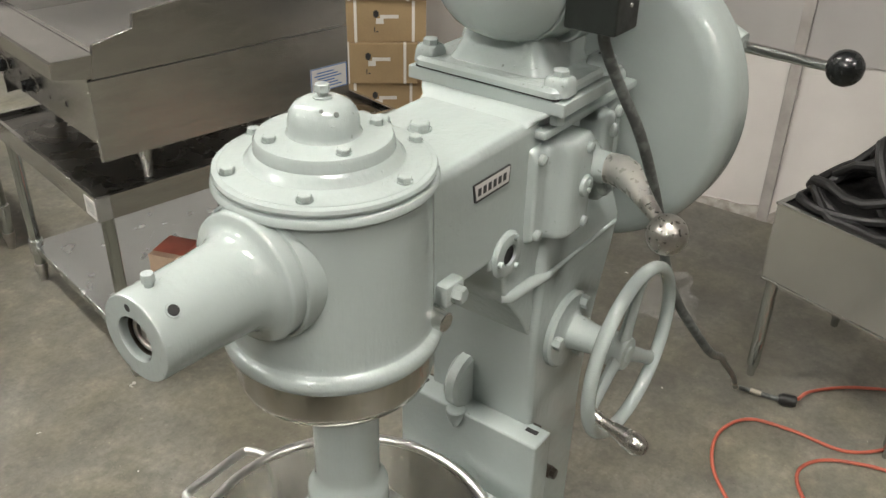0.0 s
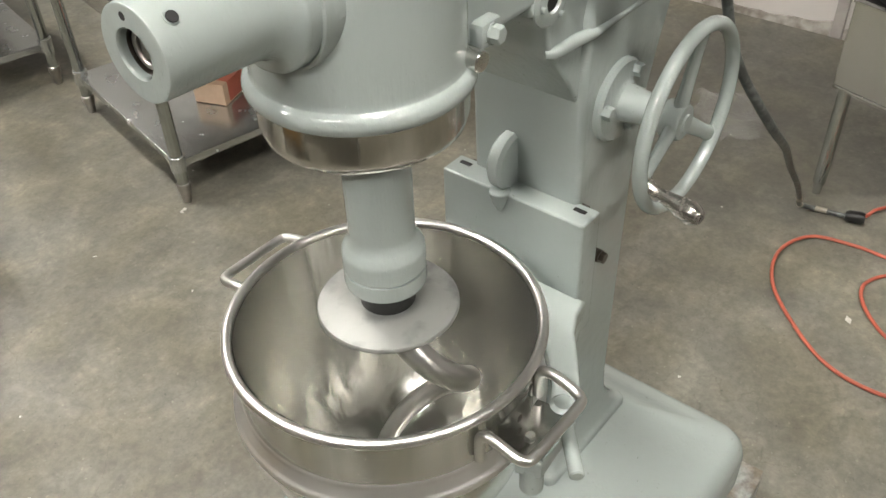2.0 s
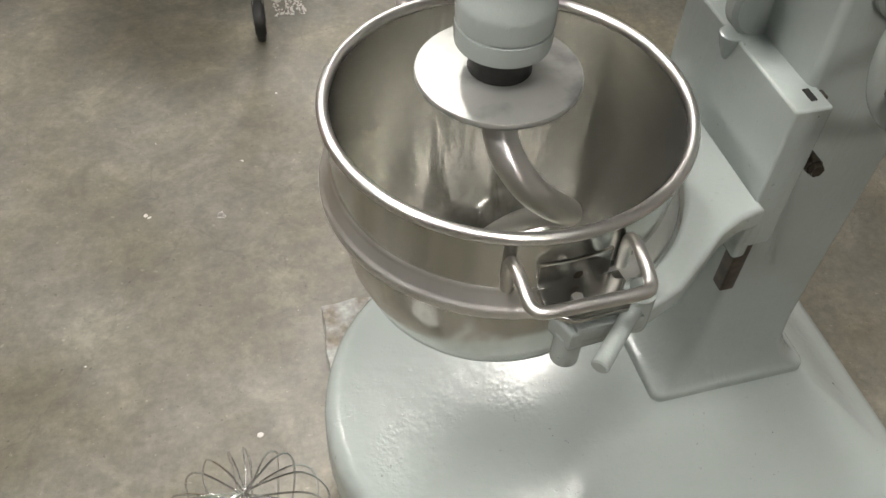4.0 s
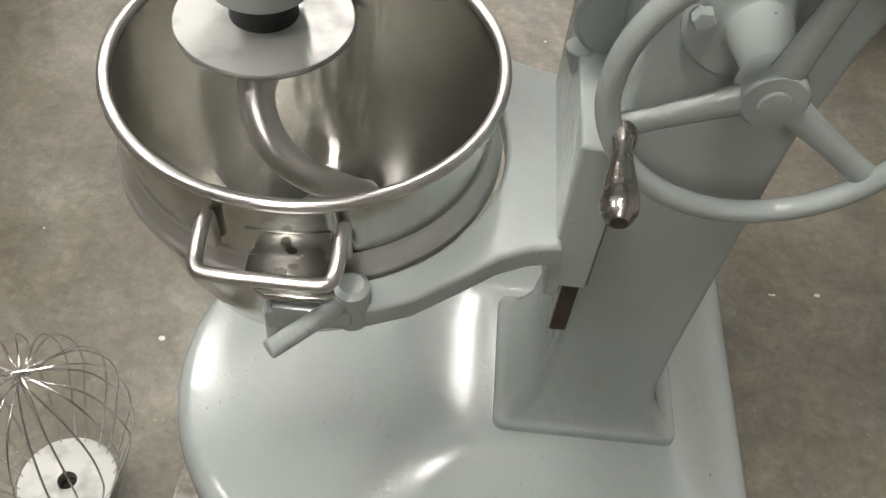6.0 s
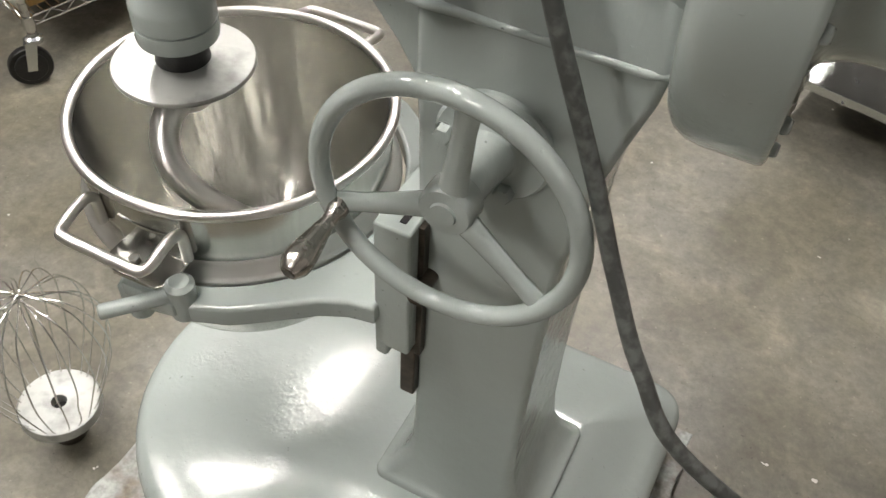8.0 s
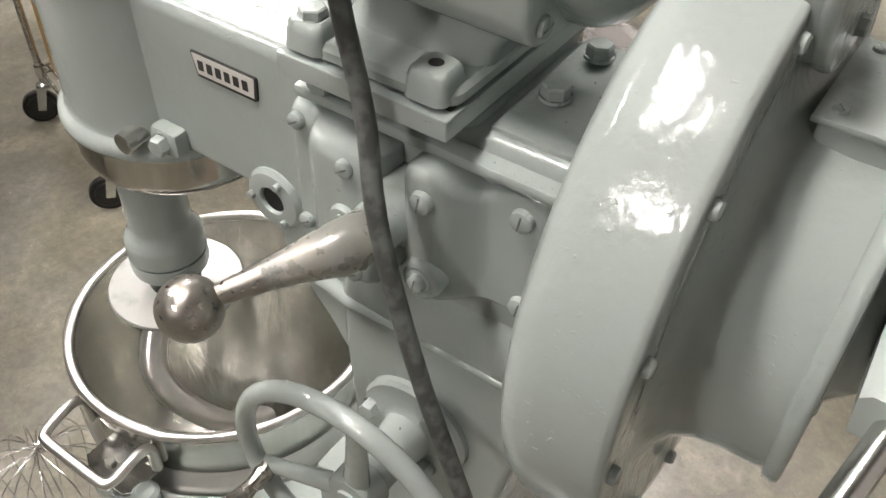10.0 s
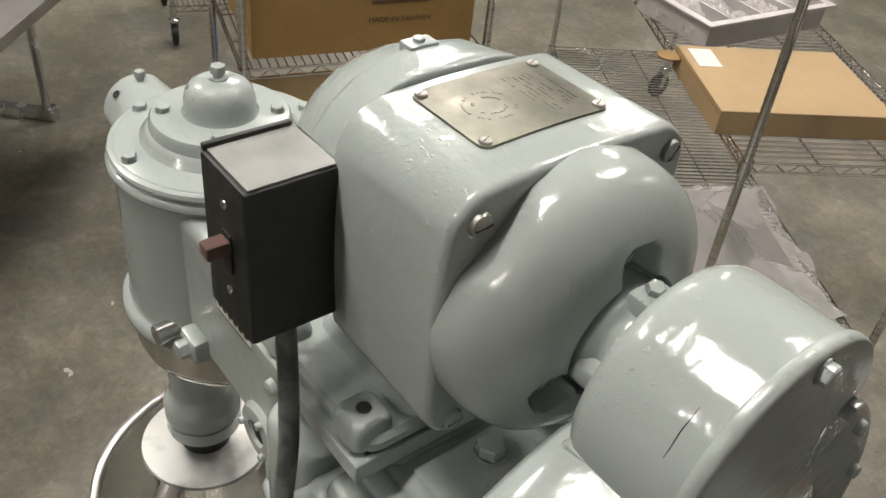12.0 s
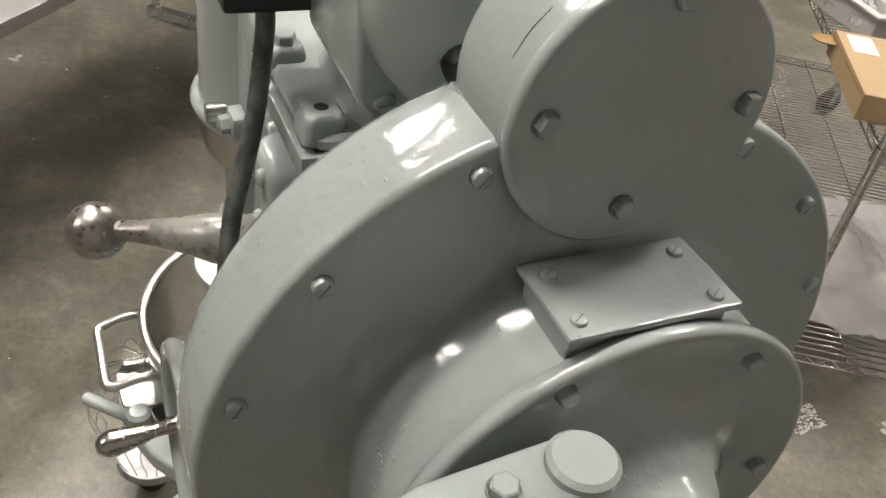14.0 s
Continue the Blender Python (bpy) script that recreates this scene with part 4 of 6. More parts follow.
    add_loft(bm, [barrel(x, h, r, w) for x, h, r, w in ((0.3880, 0.0965, 0.060, 0.003), (0.3872, 0.0995, 0.064, 0.004), (0.385, 0.1008, 0.068, 0.0042), (0.375, 0.1016, 0.078, 0.0035), (0.362, 0.1026, 0.086, 0.0022), (0.352, 0.1034, 0.092, 0.0012), (0.3475, 0.1034, 0.094, 0.0010), (0.3460, 0.1022, 0.093, 0.0008))])
    part("bell_ring", bm, PAINT, body, sharp=60)
    bm = bmesh.new()
    add_loft(bm, [barrel(x, h, r, 0.0) for x, h, r in ((0.3445, 0.0985, 0.088), (0.3435, 0.1005, 0.090), (0.338, 0.0995, 0.091), (0.322, 0.0940, 0.088), (0.302, 0.0840, 0.081), (0.285, 0.0715, 0.0705), (0.273, 0.056, 0.0555), (0.266, 0.039, 0.0385), (0.264, 0.02, 0.0198))])
    part("front_bell", bm, PAINT, body, sharp=60)
    for x0, x1, h, r in ((0.386, 0.396, 0.0945, 0.056), (0.343, 0.348, 0.0968, 0.086)):
        bm = bmesh.new()
        add_loft(bm, [barrel(x, h, r, 0.003) for x in (x0, x1)])
        part("bell_joint", bm, SHADOW_GAP, body, "dark seam between the motor castings")
    # rear bell: flush with the body's sides, cut back round the four corner screws, domed, with pockets by the bearing
    bm = bmesh.new()
    pockets = ((85, 0.0525), (209, 0.0575), (331, 0.055))
    secs = []
    for x, r in ((0.500, 0.1035), (0.514, 0.1042), (0.524, 0.1040), (0.530, 0.1034), (0.536, 0.1020), (0.5415, 0.0998), (0.547, 0.0965), (0.552, 0.0922), (0.5565, 0.0870), (0.5605, 0.0808), (0.5635, 0.0750),
                 (0.5645, 0.0725), (0.5655, 0.070), (0.5663, 0.0678), (0.567, 0.0655), (0.5675, 0.0632), (0.568, 0.061), (0.5685, 0.0588), (0.569, 0.0565), (0.5698, 0.0542), (0.5705, 0.052), (0.5713, 0.0502), (0.572, 0.0485), (0.5725, 0.0465), (0.5705, 0.0445), (0.562, 0.0430), (0.560, 0.030)):
        ring_pts = []
        for k in range(216):
            a = 2 * math.pi * k / 216
            off = (math.degrees(a) - 45) % 90
            off = min(off, 90 - off)
            flat = (0.0972 + 0.22 * max(0.0, x - 0.516)) / math.cos(radians(off)) + 0.012 * (off / 22.0) ** 4
            deep = 0.0
            for at, mid in pockets:
                da = abs((math.degrees(a) - at + 180) % 360 - 180) * math.pi / 180 * r
                reach = ((abs(r - mid) / 0.0105) ** 3 + (da / 0.0125) ** 3) ** (1 / 3)
                if r < 0.074:
                    dip = min(1.0, max(0.0, (1.45 - reach) / 0.65))
                    deep = max(deep, dip * dip * (3 - 2 * dip))
            q = (r ** -40 + flat ** -40) ** (-1 / 40)
            ring_pts.append((x - 0.026 * deep, my + q * math.cos(a), mz + q * math.sin(a)))
        secs.append(ring_pts)
    add_loft(bm, secs)
    rear = part("rear_bell", bm, PAINT, body, sharp=48)
    bm = bmesh.new()
    add_turned(bm, (0, my, mz), (1, 0, 0), [(0.041, 0.556), (0.041, 0.574), (0.0395, 0.5775), (0.036, 0.579), (0.0335, 0.5825), (0.0335, 0.588), (0.036, 0.590), (0.036, 0.597), (0.033, 0.599), (0.030, 0.60), (0.030, 0.63), (0, 0.63)], 48)
    part("bearing_cap", bm, PAINT_ROUGH, rear, sharp=48)
    for at, mid in pockets:
        a = radians(at)
        slot_screw("screw", (0.545, my + mid * math.cos(a), mz + mid * math.sin(a)), (1, 0, 0), 0.0072, 0.016, PAINT_ROUGH, rear, 0.8)
    for sy, sz in ((-1, 1), (1, 1), (-1, -1), (1, -1)):
        slot_screw("screw", (0.5125, my + sy * 0.0815, mz + sz * 0.0815), (1, 0, 0), 0.0084, 0.008, SCREW_METAL if sz > 0 else PAINT_ROUGH, body, 0.5 + 0.4 * sy, "grimy slotted screw with paint smears")
    # name plate on the flat top
    bm = bmesh.new()

    def crown(y):
        """Height of the arched motor top over y."""
        return mz + 0.0992 + 0.0055 * (1 - (y / 0.0992) ** 2)
    secs = []
    for k in range(41):
        y = -0.054 + 0.108 * (0.5 - 0.5 * math.cos(math.pi * k / 40))
        reach = max(0.0, abs(y) - 0.047)
        inset = 0.007 - math.sqrt(max(0.0, 0.007 ** 2 - reach ** 2))
        x0, x1 = 0.404 + inset, 0.481 - inset
        secs.append([(x0, y, crown(y) - 0.001), (x0, y, crown(y) + 0.0016), (x1, y, crown(y) + 0.0016), (x1, y, crown(y) - 0.001)])
    add_loft(bm, secs)
    plate = part("name_plate", bm, BRASS, body, "worn brass plate with stamped lettering worn away", sharp=30)
    for x in (0.410, 0.475):
        for y in (-0.048, 0.048):
            slot_screw("screw", (x, y, crown(y) + 0.0016), (0, 0, 1), 0.0045, 0.0025, STEEL_DULL, plate, 0.4)
    # what is left of the stamping: a worn emblem and a block of small lines
    bm = bmesh.new()
    rng = random.Random(4)
    for r in (0.010, 0.0165):
        for k in range(30):
            if rng.random() < 0.55:
                a = 2 * math.pi * k / 30
                x, y = 0.4425 + r * math.cos(a), -0.018 + r * 1.1 * math.sin(a)
                add_box(bm, (x - 0.0009, y - 0.0009, crown(y) + 0.001), (x + 0.0009, y + 0.0009, crown(y) + 0.0018))
    for row in range(8):
        y = 0.012 + row * 0.0042
        x = 0.416 + rng.uniform(0, 0.004)
        while x < 0.466:
            w = rng.uniform(0.0015, 0.006)
            if rng.random() < 0.6:
                add_box(bm, (x, y, crown(y) + 0.001), (x + w, y + 0.0013, crown(y) + 0.0018))
            x += w + 0.0016
    tagged(part("printing", bm, BRASS, plate, "worn raised marks"), kind="stuff")
    # oiler cap on the front bell
    bm = bmesh.new()
    add_box(bm, (0.339, -0.016, 1.780), (0.355, 0.009, 1.7890), 0.002)
    add_turned(bm, (0.347, -0.004, 1.7885), (0, 0, 1), [(0.0045, 0), (0.0045, 0.003), (0, 0.004)], 14)
    part("oil_cap", bm, PAINT_ROUGH, body)
    # flange and tabs by the shaft
    bm = bmesh.new()
    add_box(bm, (0.574, -0.012, 1.712), (0.594, 0.016, 1.727), 0.004)
    part("bearing_lug", bm, PAINT_ROUGH, rear)
    bm = bmesh.new()
    add_box(bm, (0.574, -0.046, 1.672), (0.592, -0.03, 1.688), 0.004)
    part("bearing_lug", bm, PAINT_ROUGH, rear)
    part("bolt", bolt_bm((0.584, 0.002, 1.7265), (0.2, -0.2, 1), 0.006, 0.007), PAINT_ROUGH, rear)


def mixer_gear_case():
    gy, gz = GEAR
    bm = bmesh.new()
    add_turned(bm, (0, gy, gz), (1, 0, 0), [(0, 0.577), (0.10, 0.577), (0.11, 0.586), (0.218, 0.588), (0.234, 0.591), (0.2435, 0.5985), (0.249, 0.610), (0.251, 0.625), (0.251, 0.668), (0.2495, 0.673), (0.246, 0.6745), (0.222, 0.6745), (0.205, 0.672), (0.19, 0.672),
                                            (0.172, 0.676), (0.160, 0.685), (0.154, 0.70), (0.1515, 0.72), (0.1515, 0.748)], 128)
    case = part("gear_case", bm, PAINT, MIXER, sharp=60)
    # smaller lobe over the motor pinion
    bm = bmesh.new()
    add_turned(bm, (0, MOTOR[0], MOTOR[1]), (1, 0, 0), [(0, 0.602), (0.066, 0.602), (0.075, 0.605), (0.080, 0.613), (0.0815, 0.625), (0.0820, 0.6795), (0.0838, 0.6805), (0.0845, 0.684), (0.0838, 0.688), (0.081, 0.690), (0, 0.690)], 80)
    # web joining both rounds
    add_prism(bm, [(-0.106, 1.60), (-0.0805, 1.668), (0.0805, 1.668), (0.106, 1.60)], "x", 0.604, 0.6715, 0.006)
    small = part("pinion_cover", bm, PAINT, case, sharp=60)
    bm = bmesh.new()
    add_tube(bm, [(0.6645 + 0.0002 * math.sin(k), MOTOR[0] + 0.0819 * math.cos(radians(136 + 2.3 * k)), MOTOR[1] + 0.0819 * math.sin(radians(136 + 2.3 * k))) for k in range(11)], [0.00015 + 0.0002 * math.sin(math.pi * k / 10) for k in range(11)], 6)
    part("crack", bm, SHADOW_GAP, small, "dark hairline crack in the paint")
    for sy, sz in ((-0.065, 0.005), (0.0, -0.057), (0.067, 0.005), (0.0, 0.072)):
        part("bolt", bolt_bm((0.690, MOTOR[0] + sy, MOTOR[1] + sz), (1, 0, 0), 0.0072, 0.007), PAINT, small)
    for a in (112, 138, 162, 186, 210, 234, 258, 282, 306, 330, 354, 18, 42, 66):
        p = (0.6745, gy + 0.2345 * math.cos(radians(a)), gz + 0.2345 * math.sin(radians(a)))
        slot_screw("screw", p, (1, 0, 0), 0.0068, 0.0075, PAINT_ROUGH, case, 0.9)
    # rear hub with its flange, end plate and inspection lid
    bm = bmesh.new()
    add_turned(bm, (0, gy, gz), (1, 0, 0), [(0.1505, 0.740), (0.1512, 0.7505), (0.1565, 0.753), (0.1575, 0.760), (0.156, 0.764), (0.152, 0.765), (0.148, 0.761), (0.128, 0.757), (0.108, 0.759), (0.088, 0.768), (0.072, 0.786), (0.062, 0.81), (0.058, 0.85), (0.054, 0.858), (0, 0.858)], 96)
    hub = part("rear_hub", bm, PAINT, case, sharp=60)
    for a in (55, 115, 175, 235, 295, 355):
        p = (0.7595, gy + 0.1375 * math.cos(radians(a)), gz + 0.1375 * math.sin(radians(a)))
        part("bolt", bolt_bm(p, (1, 0, 0), 0.0062, 0.007, hexed=False), PAINT_ROUGH, hub)
    bm = bmesh.new()
    add_box(bm, (0.694, -0.058, 1.52), (0.750, 0.052, 1.586), 0.004)
    part("inspection_neck", bm, PAINT, case)
    bm = bmesh.new()
    add_box(bm, (0.690, -0.062, 1.5865), (0.755, 0.056, 1.592), 0.002)
    lid = part("inspection_lid", bm, PAINT_ROUGH, case)
    for x, y in ((0.704, -0.048), (0.743, -0.050), (0.704, 0.041), (0.745, 0.042)):
        slot_screw("screw", (x, y, 1.592), (0, 0, 1), 0.0052, 0.0038, PAINT_ROUGH, lid)
    # clutch arm with its pivot and the black ball lever
    bm = bmesh.new()
    add_rod(bm, (0.80, -0.068, 1.44), (0.80, -0.068, 1.552), 0.0205, seg=36, round_end=0.003)
    part("clutch_pivot", bm, PAINT, MIXER)
    bm = bmesh.new()
    add_loft(bm, [[(x, -0.186, 1.503 + z) for x, z in ((0.782, -0.016), (0.818, -0.016), (0.820, 0.012), (0.814, 0.017), (0.786, 0.017), (0.780, 0.012))], [(x, -0.15, 1.512 + z) for x, z in ((0.779, -0.02), (0.821, -0.02), (0.823, 0.018), (0.816, 0.023), (0.784, 0.023), (0.777, 0.018))], [(x, -0.075, 1.520 + z) for x, z in ((0.779, -0.024), (0.821, -0.024), (0.823, 0.02), (0.816, 0.026), (0.784, 0.026), (0.777, 0.02))]])
    arm = part("clutch_arm", bm, PAINT, MIXER)
    part("bolt", bolt_bm((0.80, -0.114, 1.541), (0, 0, 1), 0.0085, 0.007), PAINT_ROUGH, arm)
    bm = bmesh.new()
    add_rod(bm, (0.803, -0.175, 1.500), (0.777, -0.335, 1.503), 0.0095, 0.0085, seg=20)
    rod = part("clutch_lever", bm, STEEL, MIXER, "plain steel lever rod")
    bm = bmesh.new()
    add_ball(bm, (0.775, -0.353, 1.506), 0.0285, 32)
    part("ball_knob", bm, BLACK_BALL, rod, "glossy black ball knob")


def mixer_shift_lever():
    bm = bmesh.new()
    add_turned(bm, (0.412, -0.10, 1.41), (0, -1, 0), [(0.034, -0.02), (0.034, 0.018), (0.031, 0.023), (0.026, 0.027), (0.0240, 0.031), (0.0232, 0.0485), (0.0222, 0.0502), (0.0, 0.0502)], 36)
    part("lever_boss", bm, PAINT_ROUGH, MIXER)
    bm = bmesh.new()
    way = [(0.412, -0.145, 1.411), (0.4118, -0.158, 1.412), (0.4105, -0.170, 1.4125), (0.405, -0.182, 1.412), (0.396, -0.194, 1.4095), (0.384, -0.210, 1.405), (0.370, -0.228, 1.3995), (0.356, -0.247, 1.3935), (0.346, -0.260, 1.389), (0.340, -0.268, 1.386)]
    thick = [0.0215, 0.0225, 0.0235, 0.0225, 0.0195, 0.0155, 0.0124, 0.0102, 0.0090, 0.0092]
    add_tube(bm, way[:7], thick[:7], 24)
    part("lever_elbow", bm, LEVER_PAINT, MIXER, "grimy painted elbow of the gear lever")
    bm = bmesh.new()
    add_tube(bm, way[6:], thick[6:], 24)
    lever = part("shift_lever", bm, LEVER_METAL, MIXER, "worn bare metal gear lever")
    bm = bmesh.new()
    add_ball(bm, (0.334, -0.277, 1.382), 0.0275, 32)
    part("ball_knob", bm, LEVER_METAL, lever, "worn bare metal ball")


def mixer_handwheel():
    c = Vector((0.426, -0.222, 1.115))
    bm = bmesh.new()
    add_turned(bm, (0.426, -0.098, 1.108), (0, -1, 0), [(0, 0), (0.066, 0), (0.066, 0.010), (0.062, 0.015), (0.036, 0.017), (0.030, 0.022), (0.028, 0.035), (0.024, 0.06), (0.022, 0.095), (0, 0.095)], 48)
    boss = part("wheel_bearing", bm, PAINT_ROUGH, MIXER)
    for a in (175, 55, 295):
        part("bolt", bolt_bm((0.426 + 0.051 * math.cos(radians(a)), -0.112, 1.108 + 0.051 * math.sin(radians(a))), (0, -1, 0), 0.011, 0.013), PAINT_ROUGH, boss)
    wheel = new("handwheel")
    wheel.parent = MIXER
    bm = bmesh.new()
    add_tube(bm, [(c.x + 0.1365 * math.cos(a), c.y + 0.004, c.z + 0.1365 * math.sin(a)) for a in np.linspace(0, 2 * math.pi, 72, endpoint=False)], 0.0108, 16, closed=True)
    part("rim", bm, PAINT, wheel)
    bm = bmesh.new()
    add_turned(bm, (c.x - 0.0015, c.y + 0.039, 1.107), (0, -1, 0), [(0, 0), (0.026, 0), (0.029, 0.004), (0.029, 0.028), (0.026, 0.032), (0.014, 0.033), (0.013, 0.036), (0, 0.037)], 36)
    part("wheel_hub", bm, PAINT, wheel)
    for a in (203, 323, 83):
        d = Vector((math.cos(radians(a)), 0, math.sin(radians(a))))
        s = Vector((-d.z, 0, d.x))
        secs = []
        for t, w, h in ((0.015, 0.016, 0.011), (0.05, 0.0135, 0.009), (0.10, 0.0115, 0.008), (0.134, 0.013, 0.009)):
            o = Vector((c.x - 0.0015 * (1 - t / 0.134), c.y + 0.020 - 0.012 * t / 0.134, 1.108 + 0.007 * t / 0.134)) + d * t
            secs.append([o + s * (w * math.cos(b)) + Vector((0, h * math.sin(b), 0)) for b in np.linspace(0, 2 * math.pi, 12, endpoint=False)])
        bm = bmesh.new()
        add_loft(bm, secs)
        part("spoke", bm, PAINT, wheel)
    bm = bmesh.new()
    p0, p1 = Vector((0.311, -0.222, 1.064)), Vector((0.3065, -0.308, 1.0475))
    h = (p1 - p0).length
    add_turned(bm, p0, p1 - p0, [(0, -0.006), (0.011, -0.006), (0.0115, 0.004), (0.0085, 0.010), (0.0085, 0.022), (0.011, 0.036), (0.0145, 0.055), (0.0165, 0.068), (0.0155, 0.078), (0.0115, h - 0.003), (0.009, h), (0.0, h)], 28)
    grip = part("crank_handle", bm, GRIP_METAL, wheel, "worn bare metal crank grip")
    bm = bmesh.new()
    add_turned(bm, p1, p1 - p0, [(0.0072, -0.001), (0.0072, 0.0008), (0, 0.0008)], 20)
    part("grip_end", bm, DARK_STEEL, grip, "dark pin end in the grip")


def mixer_carriage():
    bm = bmesh.new()
    add_box(bm, (0.298, -0.136, 0.722), (0.3485, 0.136, 0.959), 0.004, 3)
    add_box(bm, (0.298, -0.137, 0.70), (0.318, 0.137, 0.735), 0.006)
    carriage = part("bowl_carriage", bm, PAINT_ROUGH, MIXER, sharp=50)
    for y in (0.112, -0.110):
        bm = bmesh.new()
        add_box(bm, (0.326, y - 0.011, 0.955), (0.335, y + 0.011, 0.9602), 0.001)
        part("slot", bm, SHADOW_GAP, carriage)
    bm = bmesh.new()
    add_turned(bm, (0.300, 0.020, 0.885), (0, 0, 1), [(0, 0.034), (0.005, 0.038), (0.012, 0.053), (0.0165, 0.068), (0.0175, 0.074), (0.016, 0.0755), (0, 0.0755)], 28)
    part("screw_boss", bm, PAINT_ROUGH, carriage)
    bm = bmesh.new()
    add_rod(bm, (0.360, -0.098, 0.862), (0.360, -0.138, 0.862), 0.0112, seg=20)
    add_rod(bm, (0.360, -0.137, 0.862), (0.360, -0.146, 0.862), 0.0095, seg=6)
    part("stop_pin", bm, DARK_STEEL, MIXER, "dark oily steel stop pin")
    # C-shaped yoke that carries the bowl
    bm = bmesh.new()
    inner = [(0.2380 * math.cos(radians(a)), 0.2380 * math.sin(radians(a))) for a in range(-94, 95, 6)]
    outer = [(-0.005, 0.272), (0.05, 0.268), (0.10, 0.258), (0.145, 0.24), (0.19, 0.207), (0.235, 0.172), (0.27, 0.155), (0.305, 0.148)]
    lower = [(x, -y) for x, y in reversed(outer)]
    outline = inner + outer + lower
    add_prism(bm, outline, "z", 0.776, 0.812, 0.007, 3)
    part("bowl_yoke", bm, PAINT_BASE, MIXER, sharp=50)
    # clamp that holds the bowl's ear
    bm = bmesh.new()
    add_rod(bm, (0.082, -0.248, 0.775), (0.082, -0.248, 0.842), 0.019, seg=28, round_end=0.006)
    add_rod(bm, (0.095, -0.238, 0.822), (0.008, -0.319, 0.812), 0.0105, seg=20, round_end=0.002)
    add_box(bm, (0.0, -0.272, 0.79), (0.085, -0.246, 0.818), 0.007)
    add_rod(bm, (0.004, -0.252, 0.735), (0.004, -0.252, 0.795), 0.017, seg=24, round_end=0.006)
    part("bowl_clamp", bm, PAINT_ROUGH, MIXER)


def mixer_switch():
    bm = bmesh.new()
    add_box(bm, (0.337, -0.170, 1.617), (0.400, -0.097, 1.744), 0.004)
    box = part("switch_box", bm, BLACK, MIXER, "black enamelled switch box with a worn grey lid")
    bm = bmesh.new()
    add_box(bm, (0.340, -0.166, 1.7438), (0.397, -0.101, 1.7452), 0.0005)
    part("lid", bm, BOX_TOP, box)
    bm = bmesh.new()
    add_box(bm, (0.3368, -0.168, 1.743), (0.3415, -0.103, 1.7485), 0.001)
    part("lip", bm, BLACK, box)
    for z in (1.722, 1.651):
        slot_screw("screw", (0.373, -0.170, z), (0, -1, 0), 0.0035, 0.0025, STEEL, box)
    bm = bmesh.new()
    add_box(bm, (0.367, -0.1715, 1.668), (0.379, -0.1695, 1.70), 0.0005)
    part("slot", bm, SHADOW_GAP, box)
    bm = bmesh.new()
    add_box(bm, (0.3665, -0.188, 1.685), (0.3795, -0.170, 1.696), 0.002)
    part("toggle", bm, BROWN_PLASTIC, box, "brown toggle tab")
    bm = bmesh.new()
    add_box(bm, (0.345, -0.103, 1.64), (0.392, -0.088, 1.73), 0.003)
    part("mount", bm, PAINT_ROUGH, box)
    bm = bmesh.new()
    pts = spline([(0.380, -0.134, 1.627), (0.385, -0.135, 1.592), (0.416, -0.152, 1.526), (0.447, -0.178, 1.45), (0.497, -0.196, 1.335), (0.555, -0.205, 1.205), (0.595, -0.22, 1.12), (0.645, -0.245, 1.04), (0.72, -0.26, 0.955), (0.95, -0.22, 0.79), (1.2, -0.17, 0.595), (1.5, -0.125, 0.35), (1.72, -0.085, 0.165), (1.85, -0.06, 0.05), (1.905, -0.075, 0.014), (1.92, -0.15, 0.012), (1.92, -0.20, 0.018)], 9)
    add_tube(bm, pts, 0.0081, 14)
    cable = part("power_cable", bm, CABLE, MIXER, "black rubber cable spattered with grey paint")
    for k, n in ((-37, 3), (-28, 2), (-16, 4)):
        bm = bmesh.new()
        add_tube(bm, pts[k:k + n + 1], 0.0096, 14)
        part("tape_band", bm, TAPE, cable, "grubby pale tape wound round the cable")
    bm = bmesh.new()
    add_turned(bm, (1.918, -0.19, 0.021), (0.3, -0.9, 0), [(0, 0), (0.013, 0), (0.02, 0.012), (0.021, 0.05), (0.017, 0.058), (0, 0.058)], 20)
    part("plug", bm, RUBBER, cable, "black rubber connector")


mixer_base()
mixer_column()
mixer_head()
mixer_hub()
mixer_motor()
mixer_gear_case()
mixer_shift_lever()
mixer_handwheel()
mixer_carriage()
mixer_switch()


